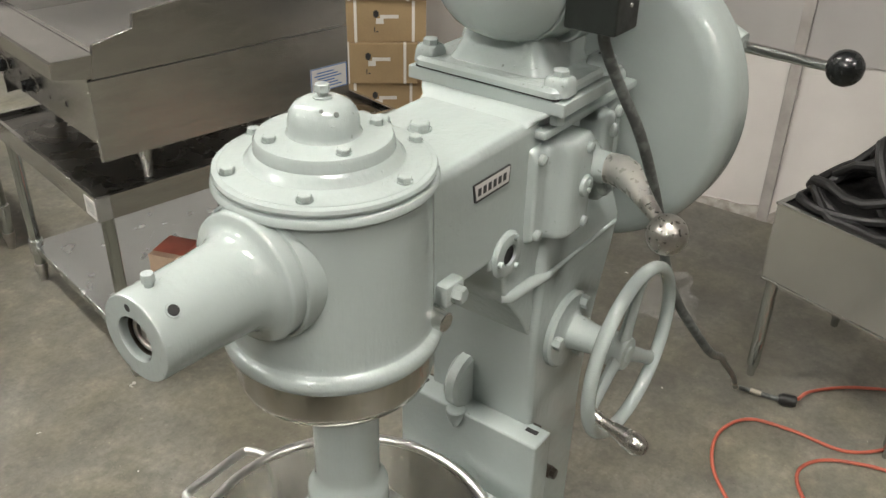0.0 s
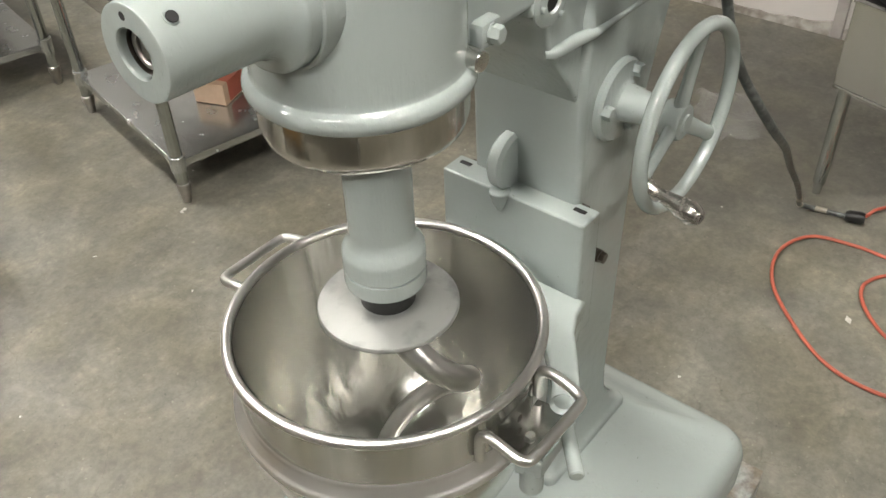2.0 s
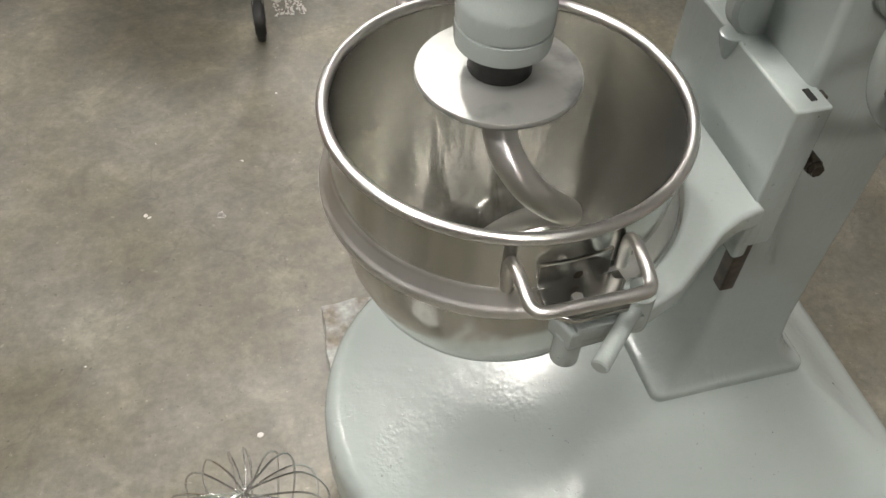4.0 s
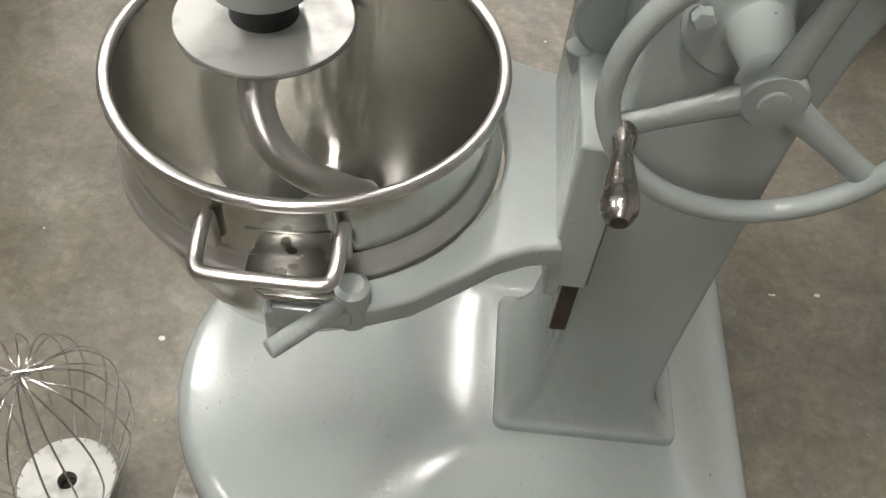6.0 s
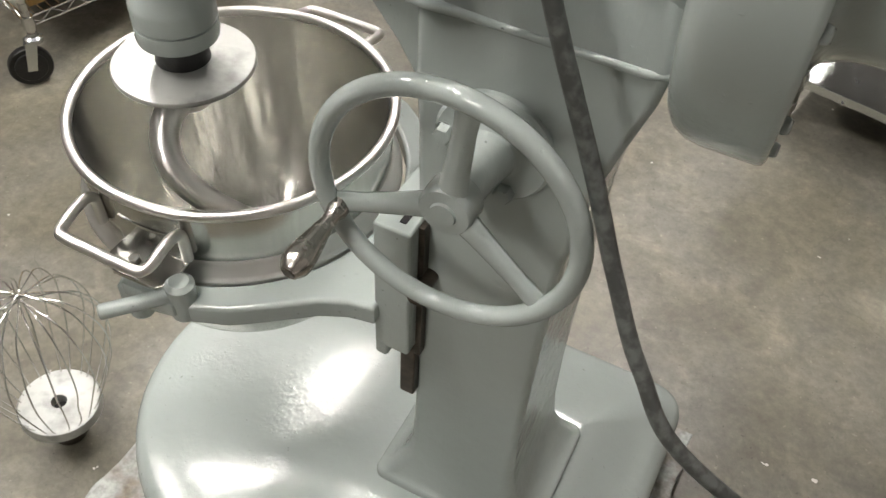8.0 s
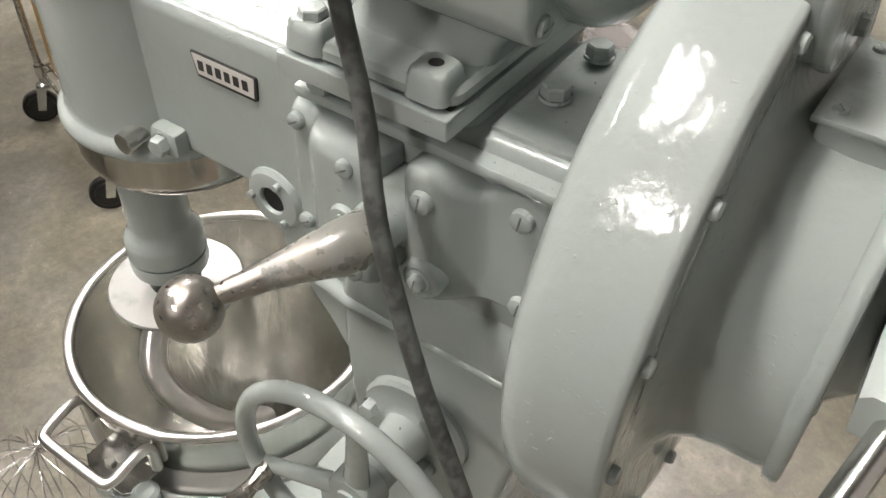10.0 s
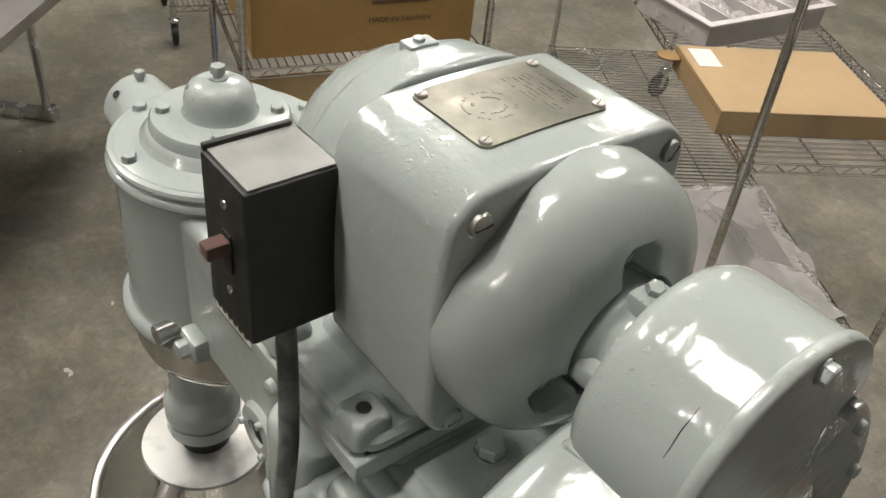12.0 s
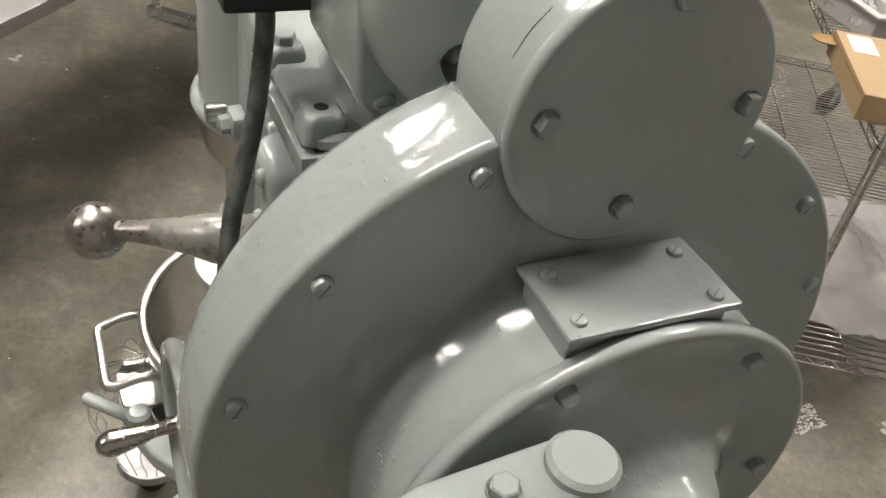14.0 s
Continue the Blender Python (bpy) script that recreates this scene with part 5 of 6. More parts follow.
def mixing_bowl():
    bowl = thing("mixing_bowl", (0, 0, 0.8), "large brushed stainless steel mixing bowl seated in the mixer yoke", "bowl")
    bm = bmesh.new()
    inner = [(0.2175, 0.922), (0.2165, 0.90), (0.215, 0.85), (0.213, 0.80), (0.208, 0.74), (0.197, 0.685), (0.178, 0.635), (0.150, 0.598), (0.115, 0.573), (0.07, 0.559), (0.03, 0.556), (0, 0.5555)]
    outer = [(r + 0.003 if r else 0, z - (0.003 if z < 0.7 else 0)) for r, z in inner]
    add_turned(bm, (0, 0, 0), (0, 0, 1), inner[::-1] + outer, 128)
    for k, fa in enumerate(bm.faces):
        fa.material_index = 0 if k < len(inner) * 128 else 1
    part("bowl_shell", bm, [STEEL_SPUN, STEEL_OUTSIDE], bowl)
    bm = bmesh.new()
    add_tube(bm, [(0.2215 * math.cos(a), 0.2215 * math.sin(a), 0.9215) for a in np.linspace(0, 2 * math.pi, 128, endpoint=False)], 0.0074, 14, closed=True)
    part("rim", bm, STEEL_BRIGHT, bowl, "bright rolled steel rim")
    bm = bmesh.new()
    add_turned(bm, (0, 0, 0), (0, 0, 1), [(0.2150, 0.7935), (0.2300, 0.7945), (0.2316, 0.7958), (0.2322, 0.798), (0.2322, 0.8040), (0.2316, 0.8065), (0.2300, 0.8090), (0.2275, 0.8115), (0.2268, 0.8135), (0.2210, 0.8240), (0.2200, 0.8280), (0.2188, 0.8320), (0.2165, 0.8345)], 128)
    part("band", bm, BAND_STEEL, bowl, "bright steel supporting band", sharp=28)
    for s in (-1, 1):
        bm = bmesh.new()
        path = [(-0.066, 0.2155, 0.845), (-0.066, 0.2157, 0.880), (-0.066, 0.2200, 0.8925), (-0.066, 0.2310, 0.8980), (-0.066, 0.2480, 0.8965), (-0.0655, 0.268, 0.8905), (-0.062, 0.281, 0.888), (-0.050, 0.287, 0.8875), (0, 0.2875, 0.8875),
                (0.055, 0.287, 0.8875), (0.067, 0.281, 0.888), (0.0705, 0.268, 0.8905), (0.071, 0.2480, 0.8965), (0.071, 0.2295, 0.8980), (0.071, 0.2185, 0.8925), (0.071, 0.2142, 0.880), (0.071, 0.2140, 0.845)]
        add_tube(bm, spline([(x, s * y, z) for x, y, z in path], 5), 0.0075, 14)
        part("handle", bm, STEEL_BRIGHT, bowl, "bent steel rod handle")
    # bent locating ear: an upright strap on the wall and a lip that stands out over the yoke
    bm = bmesh.new()
    secs = []
    for k in range(9):
        a = radians(-98 + 23 * k / 8)
        secs.append([(r * math.cos(a), r * math.sin(a), z) for r, z in ((0.2185, 0.836), (0.2215, 0.836), (0.2212, 0.874), (0.2205, 0.877), (0.2185, 0.877))])
    add_loft(bm, secs)
    add_prism(bm, [(-0.03, -0.220), (0.070, -0.214), (0.075, -0.250), (0.060, -0.268), (-0.005, -0.270), (-0.03, -0.255)], "z", 0.8285, 0.8365, 0.002)
    ear = part("ear", bm, STEEL_OUTSIDE, bowl, "bright bent steel locating ear")
    out = Vector((math.cos(radians(-85.8)), math.sin(radians(-85.8)), 0))
    bm = bmesh.new()
    add_turned(bm, out * 0.2214 + Vector((0, 0, 0.850)), out, [(0, 0.0004), (0.0058, 0.0004), (0.0062, 0.0)], 18)
    part("hole", bm, DARK_STEEL, ear, "dark round hole")
    part("bolt", bolt_bm((0.008, -0.244, 0.8365), (0, 0, 1), 0.0075, 0.006), SCREW_METAL, ear)


mixing_bowl()


# ---- round the mixer ----
def skid_board():
    t = thing("skid_board", (0.27, 0, 0), "rough wooden skid board splashed with grey paint, under the mixer", "board")
    rng = random.Random(7)
    bm = bmesh.new()
    n = 26
    outline = []
    for a, b in (((-0.262, -0.43), (0.775, -0.40)), ((0.775, -0.40), (0.765, 0.385)), ((0.765, 0.385), (-0.205, 0.40)), ((-0.205, 0.40), (-0.262, -0.43))):
        for k in range(n):
            f = k / n
            outline.append((a[0] + (b[0] - a[0]) * f + rng.uniform(-0.004, 0.004), a[1] + (b[1] - a[1]) * f + rng.uniform(-0.004, 0.004)))
    add_prism(bm, outline, "z", 0.0, 0.0725, 0.004, 2)
    part("plank", bm, WOOD, t)


def whisk():
    cx, cy = -0.42, -0.21
    t = thing("wire_whip", (cx, cy, 0), "steel wire mixer whip standing upside down on the floor", "whisk")
    lean = pose(cx, cy, 0, -2, 3, 0)
    bm = bmesh.new()
    add_turned(bm, (0, 0, 0), (0, 0, 1), [(0, 0.004), (0.034, 0.004), (0.036, 0.01), (0.034, 0.095), (0, 0.095)], 32)
    bmesh.ops.transform(bm, matrix=lean, verts=bm.verts)
    part("hub", bm, DARK_STEEL, t, "dark worn hub")
    bm = bmesh.new()
    add_turned(bm, (0, 0, 0), (0, 0, 1), [(0.016, 0.095), (0.078, 0.095), (0.082, 0.099), (0.082, 0.118), (0.079, 0.122), (0.016, 0.1235), (0.0155, 0.095)], 56)
    bmesh.ops.transform(bm, matrix=lean, verts=bm.verts)
    part("disc", bm, DISC, t, "pale cast metal disc with a dark bore")
    bm = bmesh.new()
    add_turned(bm, (0, 0, 0.1), (0, 0, 1), [(0, 0), (0.0156, 0)], 20)
    bmesh.ops.transform(bm, matrix=lean, verts=bm.verts)
    part("bore", bm, SHADOW_GAP, t)
    rng = random.Random(11)
    for k in range(11):
        a = math.pi * k / 11 + rng.uniform(-0.04, 0.04)
        ca, sa = math.cos(a), math.sin(a)
        h = 0.452 + rng.uniform(-0.014, 0.014)
        pts = []
        for r, z in ((-0.074, 0.121), (-0.090, 0.16), (-0.116, 0.24), (-0.131, 0.305), (-0.124, 0.37), (-0.088, h - 0.026), (-0.03, h), (0.03, h), (0.088, h - 0.026), (0.124, 0.37), (0.131, 0.305), (0.116, 0.24), (0.090, 0.16), (0.074, 0.121)):
            j = rng.uniform(-0.003, 0.003)
            pts.append(lean @ Vector((ca * r + sa * j, sa * r - ca * j, z)))
        bm = bmesh.new()
        add_tube(bm, spline(pts, 4), 0.0016, 7)
        part("wire", bm, STEEL, t)
    return t


def rot(x, y, deg, z=0.0):
    return pose(x, y, z, 0, 0, deg)


def griddle_stand(name, m, w, d, h, shelf, label):
    """A stainless equipment stand: dished top, four tube legs with bullet feet, a lower sheet shelf. Local x along w, y along d."""
    o = m.translation
    t = thing(name, (o.x, o.y, 0), label, "stand")

    def put(pname, bm, mat, parent, lab=""):
        bmesh.ops.transform(bm, matrix=m, verts=bm.verts)
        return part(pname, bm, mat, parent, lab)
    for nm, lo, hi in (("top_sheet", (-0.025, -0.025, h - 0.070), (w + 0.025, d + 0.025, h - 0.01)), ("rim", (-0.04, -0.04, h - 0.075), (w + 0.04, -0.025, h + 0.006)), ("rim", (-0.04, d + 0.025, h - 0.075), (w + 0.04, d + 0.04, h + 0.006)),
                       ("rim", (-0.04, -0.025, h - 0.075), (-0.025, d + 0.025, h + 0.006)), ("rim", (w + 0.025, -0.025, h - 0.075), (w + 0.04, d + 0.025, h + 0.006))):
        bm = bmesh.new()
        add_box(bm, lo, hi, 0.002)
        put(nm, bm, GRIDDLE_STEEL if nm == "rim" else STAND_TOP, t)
    bm = bmesh.new()
    add_box(bm, (-0.012, -0.012, shelf - 0.03), (w + 0.012, d + 0.012, shelf), 0.004)
    put("lower_shelf", bm, ZINC, t, "galvanised sheet shelf")
    for x in (0, w):
        for y in (0, d):
            bm = bmesh.new()
            add_rod(bm, (x, y, 0.07), (x, y, h - 0.07), 0.021, seg=20)
            leg = put("leg", bm, LEG_TUBE, t)
            bm = bmesh.new()
            add_turned(bm, (x, y, shelf - 0.040), (0, 0, 1), [(0.0215, 0), (0.0275, 0.001), (0.0275, 0.056), (0.0255, 0.058), (0.0215, 0.058)], 24)
            put("collar", bm, ZINC, leg, "shelf collar")
            bm = bmesh.new()
            add_turned(bm, (x, y, 0), (0, 0, 1), [(0, 0), (0.014, 0), (0.016, 0.01), (0.019, 0.04), (0.024, 0.055), (0.024, 0.075), (0.02, 0.08)], 20)
            put("foot", bm, STEEL_DULL, leg)
    return t


def griddle(m, w, d):
    """A countertop griddle: local x runs from its control front to its back, y across it, z up from the stand."""
    o = m.translation
    t = thing("griddle", tuple(o), "stainless steel countertop griddle with stepped side splash guards", "griddle")

    def put(pname, bm, mat, parent, lab=""):
        low = Matrix.Translation((0, 0, 0 if pname == "leg" else -0.06))
        bmesh.ops.transform(bm, matrix=m @ low, verts=bm.verts)
        return part(pname, bm, mat, parent, lab)
    bm = bmesh.new()
    add_box(bm, (0.113, 0.004, 0.20), (d, w - 0.004, 0.41), 0.003)
    put("body", bm, GRIDDLE_STEEL, t)
    for y in (0.0, w - 0.004):
        bm = bmesh.new()
        add_box(bm, (0.098, y, 0.165), (d, y + 0.004, 0.419), 0.0015)
        lip = 0.004 if y == 0.0 else -0.010
        add_box(bm, (0.096, y + lip, 0.166), (0.1015, y + lip + 0.010, 0.418), 0.001)
        side = put("side_panel", bm, GRIDDLE_STEEL, t)
        for z in (0.232, 0.385):
            bm = bmesh.new()
            add_turned(bm, (0.0965, y + lip + 0.005, z), (-1, 0, 0), [(0.004, 0), (0.003, 0.0022), (0, 0.0028)], 12)
            put("rivet", bm, STEEL_DULL, side)
    bm = bmesh.new()
    add_box(bm, (0.102, 0.015, 0.222), (0.113, w - 0.015, 0.43), 0.002)
    put("control_panel", bm, GRIDDLE_STEEL, t)
    bm = bmesh.new()
    add_prism(bm, [(0.0, 0.444), (0.0, 0.489), (0.006, 0.495), (0.145, 0.495), (0.145, 0.425), (0.095, 0.425)], "y", 0.004, w - 0.004, 0.002)
    put("front_ledge", bm, GRIDDLE_STEEL, t)
    for y in (0.002, w - 0.016):
        bm = bmesh.new()
        add_prism(bm, [(0.11, 0.4205), (0.125, 0.496), (0.129, 0.521), (0.254, 0.549), (0.261, 0.590), (0.30, 0.595), (d, 0.66), (d, 0.4205)], "y", y, y + 0.014, 0.002)
        put("splash_guard", bm, GRIDDLE_STEEL, t)
    bm = bmesh.new()
    add_box(bm, (d - 0.015, 0.016, 0.41), (d, w - 0.016, 0.67), 0.002)
    put("splash_back", bm, GRIDDLE_STEEL, t)
    bm = bmesh.new()
    add_box(bm, (0.15, 0.018, 0.405), (d - 0.02, w - 0.018, 0.44), 0.002)
    put("griddle_plate", bm, STEEL_BRIGHT, t, "polished griddle plate")
    bm = bmesh.new()
    add_prism(bm, [(0.128, 0.43), (0.128, 0.497), (0.20, 0.445)], "y", 0.02, w - 0.02, 0.002)
    put("plate_slope", bm, GRIDDLE_STEEL, t)
    for y in (0.498, 0.760):
        bm = bmesh.new()
        add_turned(bm, (0.102, y, 0.276), (-1, 0, 0), [(0.027, -0.002), (0.027, 0.004), (0.021, 0.007), (0.020, 0.028), (0.017, 0.032), (0, 0.032)], 28)
        add_box(bm, (0.063, y - 0.004, 0.257), (0.072, y + 0.004, 0.295), 0.002)
        knob = put("knob", bm, BLACK_BALL, t, "black control knob")
        bm = bmesh.new()
        add_turned(bm, (0.102, y, 0.276), (-1, 0, 0), [(0.034, -0.001), (0.034, 0.003), (0.028, 0.004)], 28)
        put("bezel", bm, CHROME, knob, "chrome bezel")
    for y, z, r in ((0.225, 0.286, 0.009), (0.36, 0.270, 0.006), (0.612, 0.286, 0.007)):
        bm = bmesh.new()
        add_turned(bm, (0.1008, y, z), (-1, 0, 0), [(0, 0), (r, 0)], 12)
        put("panel_hole", bm, SHADOW_GAP, t, "dark open hole in the control panel")
    for x in (0.25, d - 0.1):
        for y in (0.04, w - 0.04):
            bm = bmesh.new()
            add_turned(bm, (x, y, 0), (0, 0, 1), [(0, 0), (0.015, 0), (0.017, 0.015), (0.024, 0.098)], 20)
            put("leg", bm, STEEL, t)
    bm = bmesh.new()
    add_box(bm, (d - 0.165, -0.002, 0.205), (d - 0.01, 0.0, 0.29))
    lab = put("rating_label", bm, PAPER, t, "white rating label with dark border and fine print")
    bm = bmesh.new()
    for k in range(6):
        add_box(bm, (d - 0.15 + 0.012 * (k % 2), -0.0032, 0.217 + 0.0105 * k), (d - 0.035 - 0.015 * (k % 3), -0.0019, 0.221 + 0.0105 * k))
    for lo, hi in (((d - 0.165, 0.205), (d - 0.01, 0.208)), ((d - 0.165, 0.287), (d - 0.01, 0.29)), ((d - 0.165, 0.205), (d - 0.162, 0.29)), ((d - 0.013, 0.205), (d - 0.01, 0.29))):
        add_box(bm, (lo[0], -0.0032, lo[1]), (hi[0], -0.0019, hi[1]))
    tagged(put("printing", bm, BLUE, lab), kind="stuff")
    return t


def carton(name, m, w, d, h, mat, label, straps=False):
    """A closed corrugated box with a taped seam, a label and print bars; local corner at its base."""
    o = m.translation
    t = thing(name, tuple(o), label, "box")

    def put(pname, bm, mt, parent, lab=""):
        bmesh.ops.transform(bm, matrix=m, verts=bm.verts)
        return part(pname, bm, mt, parent, lab)
    bm = bmesh.new()
    add_box(bm, (0, 0, 0), (w, d, h), 0.004)
    put("box_body", bm, mat, t)
    bm = bmesh.new()
    add_box(bm, (0.0, d / 2 - 0.002, h), (w, d / 2 + 0.002, h + 0.0012))
    put("seam", bm, CARDBOARD_DARK, t)
    if straps:
        for x in (0.148, w - 0.07):
            bm = bmesh.new()
            add_box(bm, (x, -0.002, -0.001), (x + 0.014, d + 0.002, h + 0.002), 0.001)
            put("strap", bm, STRAP, t, "white plastic strap")
    return t


def wire_shelf(bm, w, d, z, gap=0.026, truss=True):
    """One wire shelf: double edge wires with a zigzag between them, and cross wires."""
    for dz in (0.0, -0.028):
        for y in (0, d):
            add_rod(bm, (0, y, z + dz), (w, y, z + dz), 0.0032, seg=6)
        for x in (0, w):
            add_rod(bm, (x, 0, z + dz), (x, d, z + dz), 0.0032, seg=6)
    if truss:
        for y in (0, d):
            n = int(w / 0.075)
            for k in range(n):
                x0, x1 = w * k / n, w * (k + 1) / n
                xm = (x0 + x1) / 2
                add_rod(bm, (x0, y, z), (xm, y, z - 0.028), 0.0022, seg=5)
                add_rod(bm, (xm, y, z - 0.028), (x1, y, z), 0.0022, seg=5)
        for x in (0, w):
            n = int(abs(d) / 0.075)
            for k in range(n):
                y0, y1 = d * k / n, d * (k + 1) / n
                ym = (y0 + y1) / 2
                add_rod(bm, (x, y0, z), (x, ym, z - 0.028), 0.0022, seg=5)
                add_rod(bm, (x, ym, z - 0.028), (x, y1, z), 0.0022, seg=5)
    for k in range(1, int(w / gap)):
        add_rod(bm, (k * gap, 0, z + 0.004), (k * gap, d, z + 0.004), 0.0026, seg=6)
    for y in (d * 0.33, d * 0.66):
        add_rod(bm, (0, y, z - 0.002), (w, y, z - 0.002), 0.003, seg=6)


def shelf_cart(m, w, d, shelves, height, label, casters=True, swivel=0.0):
    """A chrome wire shelving unit: grooved posts, wire shelves, swivel castors."""
    o = m.translation
    t = thing("wire_shelf_cart", (o.x, o.y, 0), label, "shelving", "chrome wire shelving units")

    def put(pname, bm, mt, parent, lab=""):
        bmesh.ops.transform(bm, matrix=m, verts=bm.verts)
        return part(pname, bm, mt, parent, lab)
    low = 0.165 if casters else 0.0
    for x in (0, w):
        for y in (0, d):
            bm = bmesh.new()
            prof = [(0, low)]
            z = low
            while z < height:
                prof += [(0.0127, z), (0.0127, z + 0.023), (0.0113, z + 0.0235), (0.0113, z + 0.0255)]
                z += 0.026
            prof += [(0.0127, z), (0.010, z + 0.006), (0, z + 0.008)]
            add_turned(bm, (x, y, 0), (0, 0, 1), prof, 16)
            post = put("post", bm, CHROME, t)
            for s in shelves:
                bm = bmesh.new()
                add_turned(bm, (x, y, s - 0.034), (0, 0, 1), [(0.0128, 0), (0.019, 0.0), (0.0175, 0.042), (0.0128, 0.042)], 16)
                put("collar", bm, CHROME, post)
            if casters:
                bm = bmesh.new()
                add_turned(bm, (x, y, 0.14), (0, 0, 1), [(0, 0), (0.026, 0), (0.026, 0.012), (0.016, 0.018), (0.014, 0.03)], 20)
                for sx in (-0.02, 0.016):
                    add_prism(bm, [(y - 0.004, 0.145), (y + 0.03, 0.145), (y + 0.047, 0.055), (y + 0.02, 0.05)], "x", x + sx, x + sx + 0.004, 0.001)
                spin = Matrix.Translation((x, y, 0)) @ Matrix.Rotation(radians(swivel), 4, "Z") @ Matrix.Translation((-x, -y, 0))
                bmesh.ops.transform(bm, matrix=spin, verts=bm.verts)
                put("castor_fork", bm, ZINC, t)
                bm = bmesh.new()
                add_turned(bm, (x - 0.016, y + 0.033, 0.0635), (1, 0, 0), [(0, 0), (0.045, 0.0), (0.047, 0.002), (0.047, 0.005), (0.0605, 0.004), (0.0635, 0.008), (0.0635, 0.024), (0.0605, 0.028), (0.047, 0.027), (0.045, 0.032), (0, 0.032)], 36)
                bmesh.ops.transform(bm, matrix=spin, verts=bm.verts)
                put("castor_wheel", bm, RUBBER, t, "black rubber castor wheel")
    for s in shelves:
        bm = bmesh.new()
        wire_shelf(bm, w, d, s)
        put("wire_shelf", bm, CHROME, t)
    return t


skid_board()
whisk()

STAND_TURN = -11.0
griddle_stand("equipment_stand", rot(0.70, 1.635, STAND_TURN), 1.1, 0.82, 0.70, 0.17, "stainless equipment stand with tube legs and galvanised lower shelf")
def stand_tag():
    m = rot(0.70, 1.635, STAND_TURN)
    bm = bmesh.new()
    add_box(bm, (-0.0418, -0.034, 0.630), (-0.0402, 0.045, 0.694), 0.0006)
    bmesh.ops.transform(bm, matrix=m, verts=bm.verts)
    sticker = tagged(part("corner_sticker", bm, PAPER), "white barcode sticker taped on the corner of the steel stand", "sticker")
    bm = bmesh.new()
    for k in range(9):
        add_box(bm, (-0.0424, -0.022 + 0.0062 * k, 0.642), (-0.0417, -0.0208 + 0.0062 * k + 0.0006 * (k % 3), 0.686))
    bmesh.ops.transform(bm, matrix=m, verts=bm.verts)
    tagged(part("printing", bm, BOX_TOP, sticker, "faded grey bars"), kind="stuff")
    bm = bmesh.new()
    add_box(bm, (-0.043, -0.0425, 0.628), (0.006, -0.0402, 0.709), 0.001)
    add_box(bm, (-0.0435, -0.0425, 0.628), (-0.0402, -0.034, 0.709), 0.001)
    bmesh.ops.transform(bm, matrix=m, verts=bm.verts)
    part("tape", bm, FILM_CLEAR, sticker, "crumpled clear tape")
    # added box stands in for a blurred orange reflection in the zinc shelf
    bm = bmesh.new()
    add_box(bm, (0, 0, 0), (0.15, 0.13, 0.085), 0.004)
    bmesh.ops.transform(bm, matrix=rot(1.03, 1.77, 20, 0.172), verts=bm.verts)
    box = part("small_package", bm, material("cream_reflection_tint", (0.50, 0.36, 0.25), 0.45, spots=0.1, spot_scale=30))
    tagged(box, "small orange and cream box standing in for an orange reflection in the galvanised shelf", "package")
    bm = bmesh.new()
    add_box(bm, (0.03, -0.001, 0.006), (0.1505, 0.1305, 0.0862), 0.003)
    bmesh.ops.transform(bm, matrix=rot(1.03, 1.77, 20, 0.172), verts=bm.verts)
    part("sleeve", bm, ORANGE, box, "orange part of the reflection stand-in")


stand_tag()
griddle(rot(0.625, 1.65, STAND_TURN, 0.691), 0.80, 1.03)
griddle_stand("equipment_stand", rot(0.62, 2.83, STAND_TURN), 0.3, 1.0, 0.60, 0.19, "galvanised equipment stand with an empty lower shelf")


def carton_stack():
    """Strapped cartons piled behind the griddle."""
    for k in range(7):
        w, d, h = 0.50, 0.42, 0.205
        jx = (0.0, 0.012, -0.01, 0.02, 0.0, -0.015, 0.01)[k]
        m = rot(2.42 + jx, 2.36 - jx, -50.0 + (1.5 if k % 2 else -1.0), 0.002 + k * (h + 0.002))
        t = carton("carton", m, w, d, h, CARDBOARD, "brown cardboard carton bound with white straps, in a pile", straps=True)
        tagged(t, group="pile of strapped cartons")
        bm = bmesh.new()
        add_box(bm, (0.275, -0.0028, 0.118), (0.365, -0.0005, 0.135))
        add_box(bm, (0.255, -0.0028, 0.092), (0.292, -0.0005, 0.118))
        bmesh.ops.transform(bm, matrix=m, verts=bm.verts)
        part("sticker", bm, PAPER, t, "white paper sticker")
        bm = bmesh.new()
        for a, b, c_, e in ((0.242, 0.128, 0.268, 0.152), (0.248, 0.122, 0.262, 0.158), (0.245, 0.05, 0.250, 0.075), (0.256, 0.05, 0.266, 0.056)):
            add_box(bm, (a, -0.0024, b), (c_, -0.0005, e))
        bmesh.ops.transform(bm, matrix=m, verts=bm.verts)
        tagged(part("printing", bm, INK, t, "black printed marks"), kind="stuff")


carton_stack()


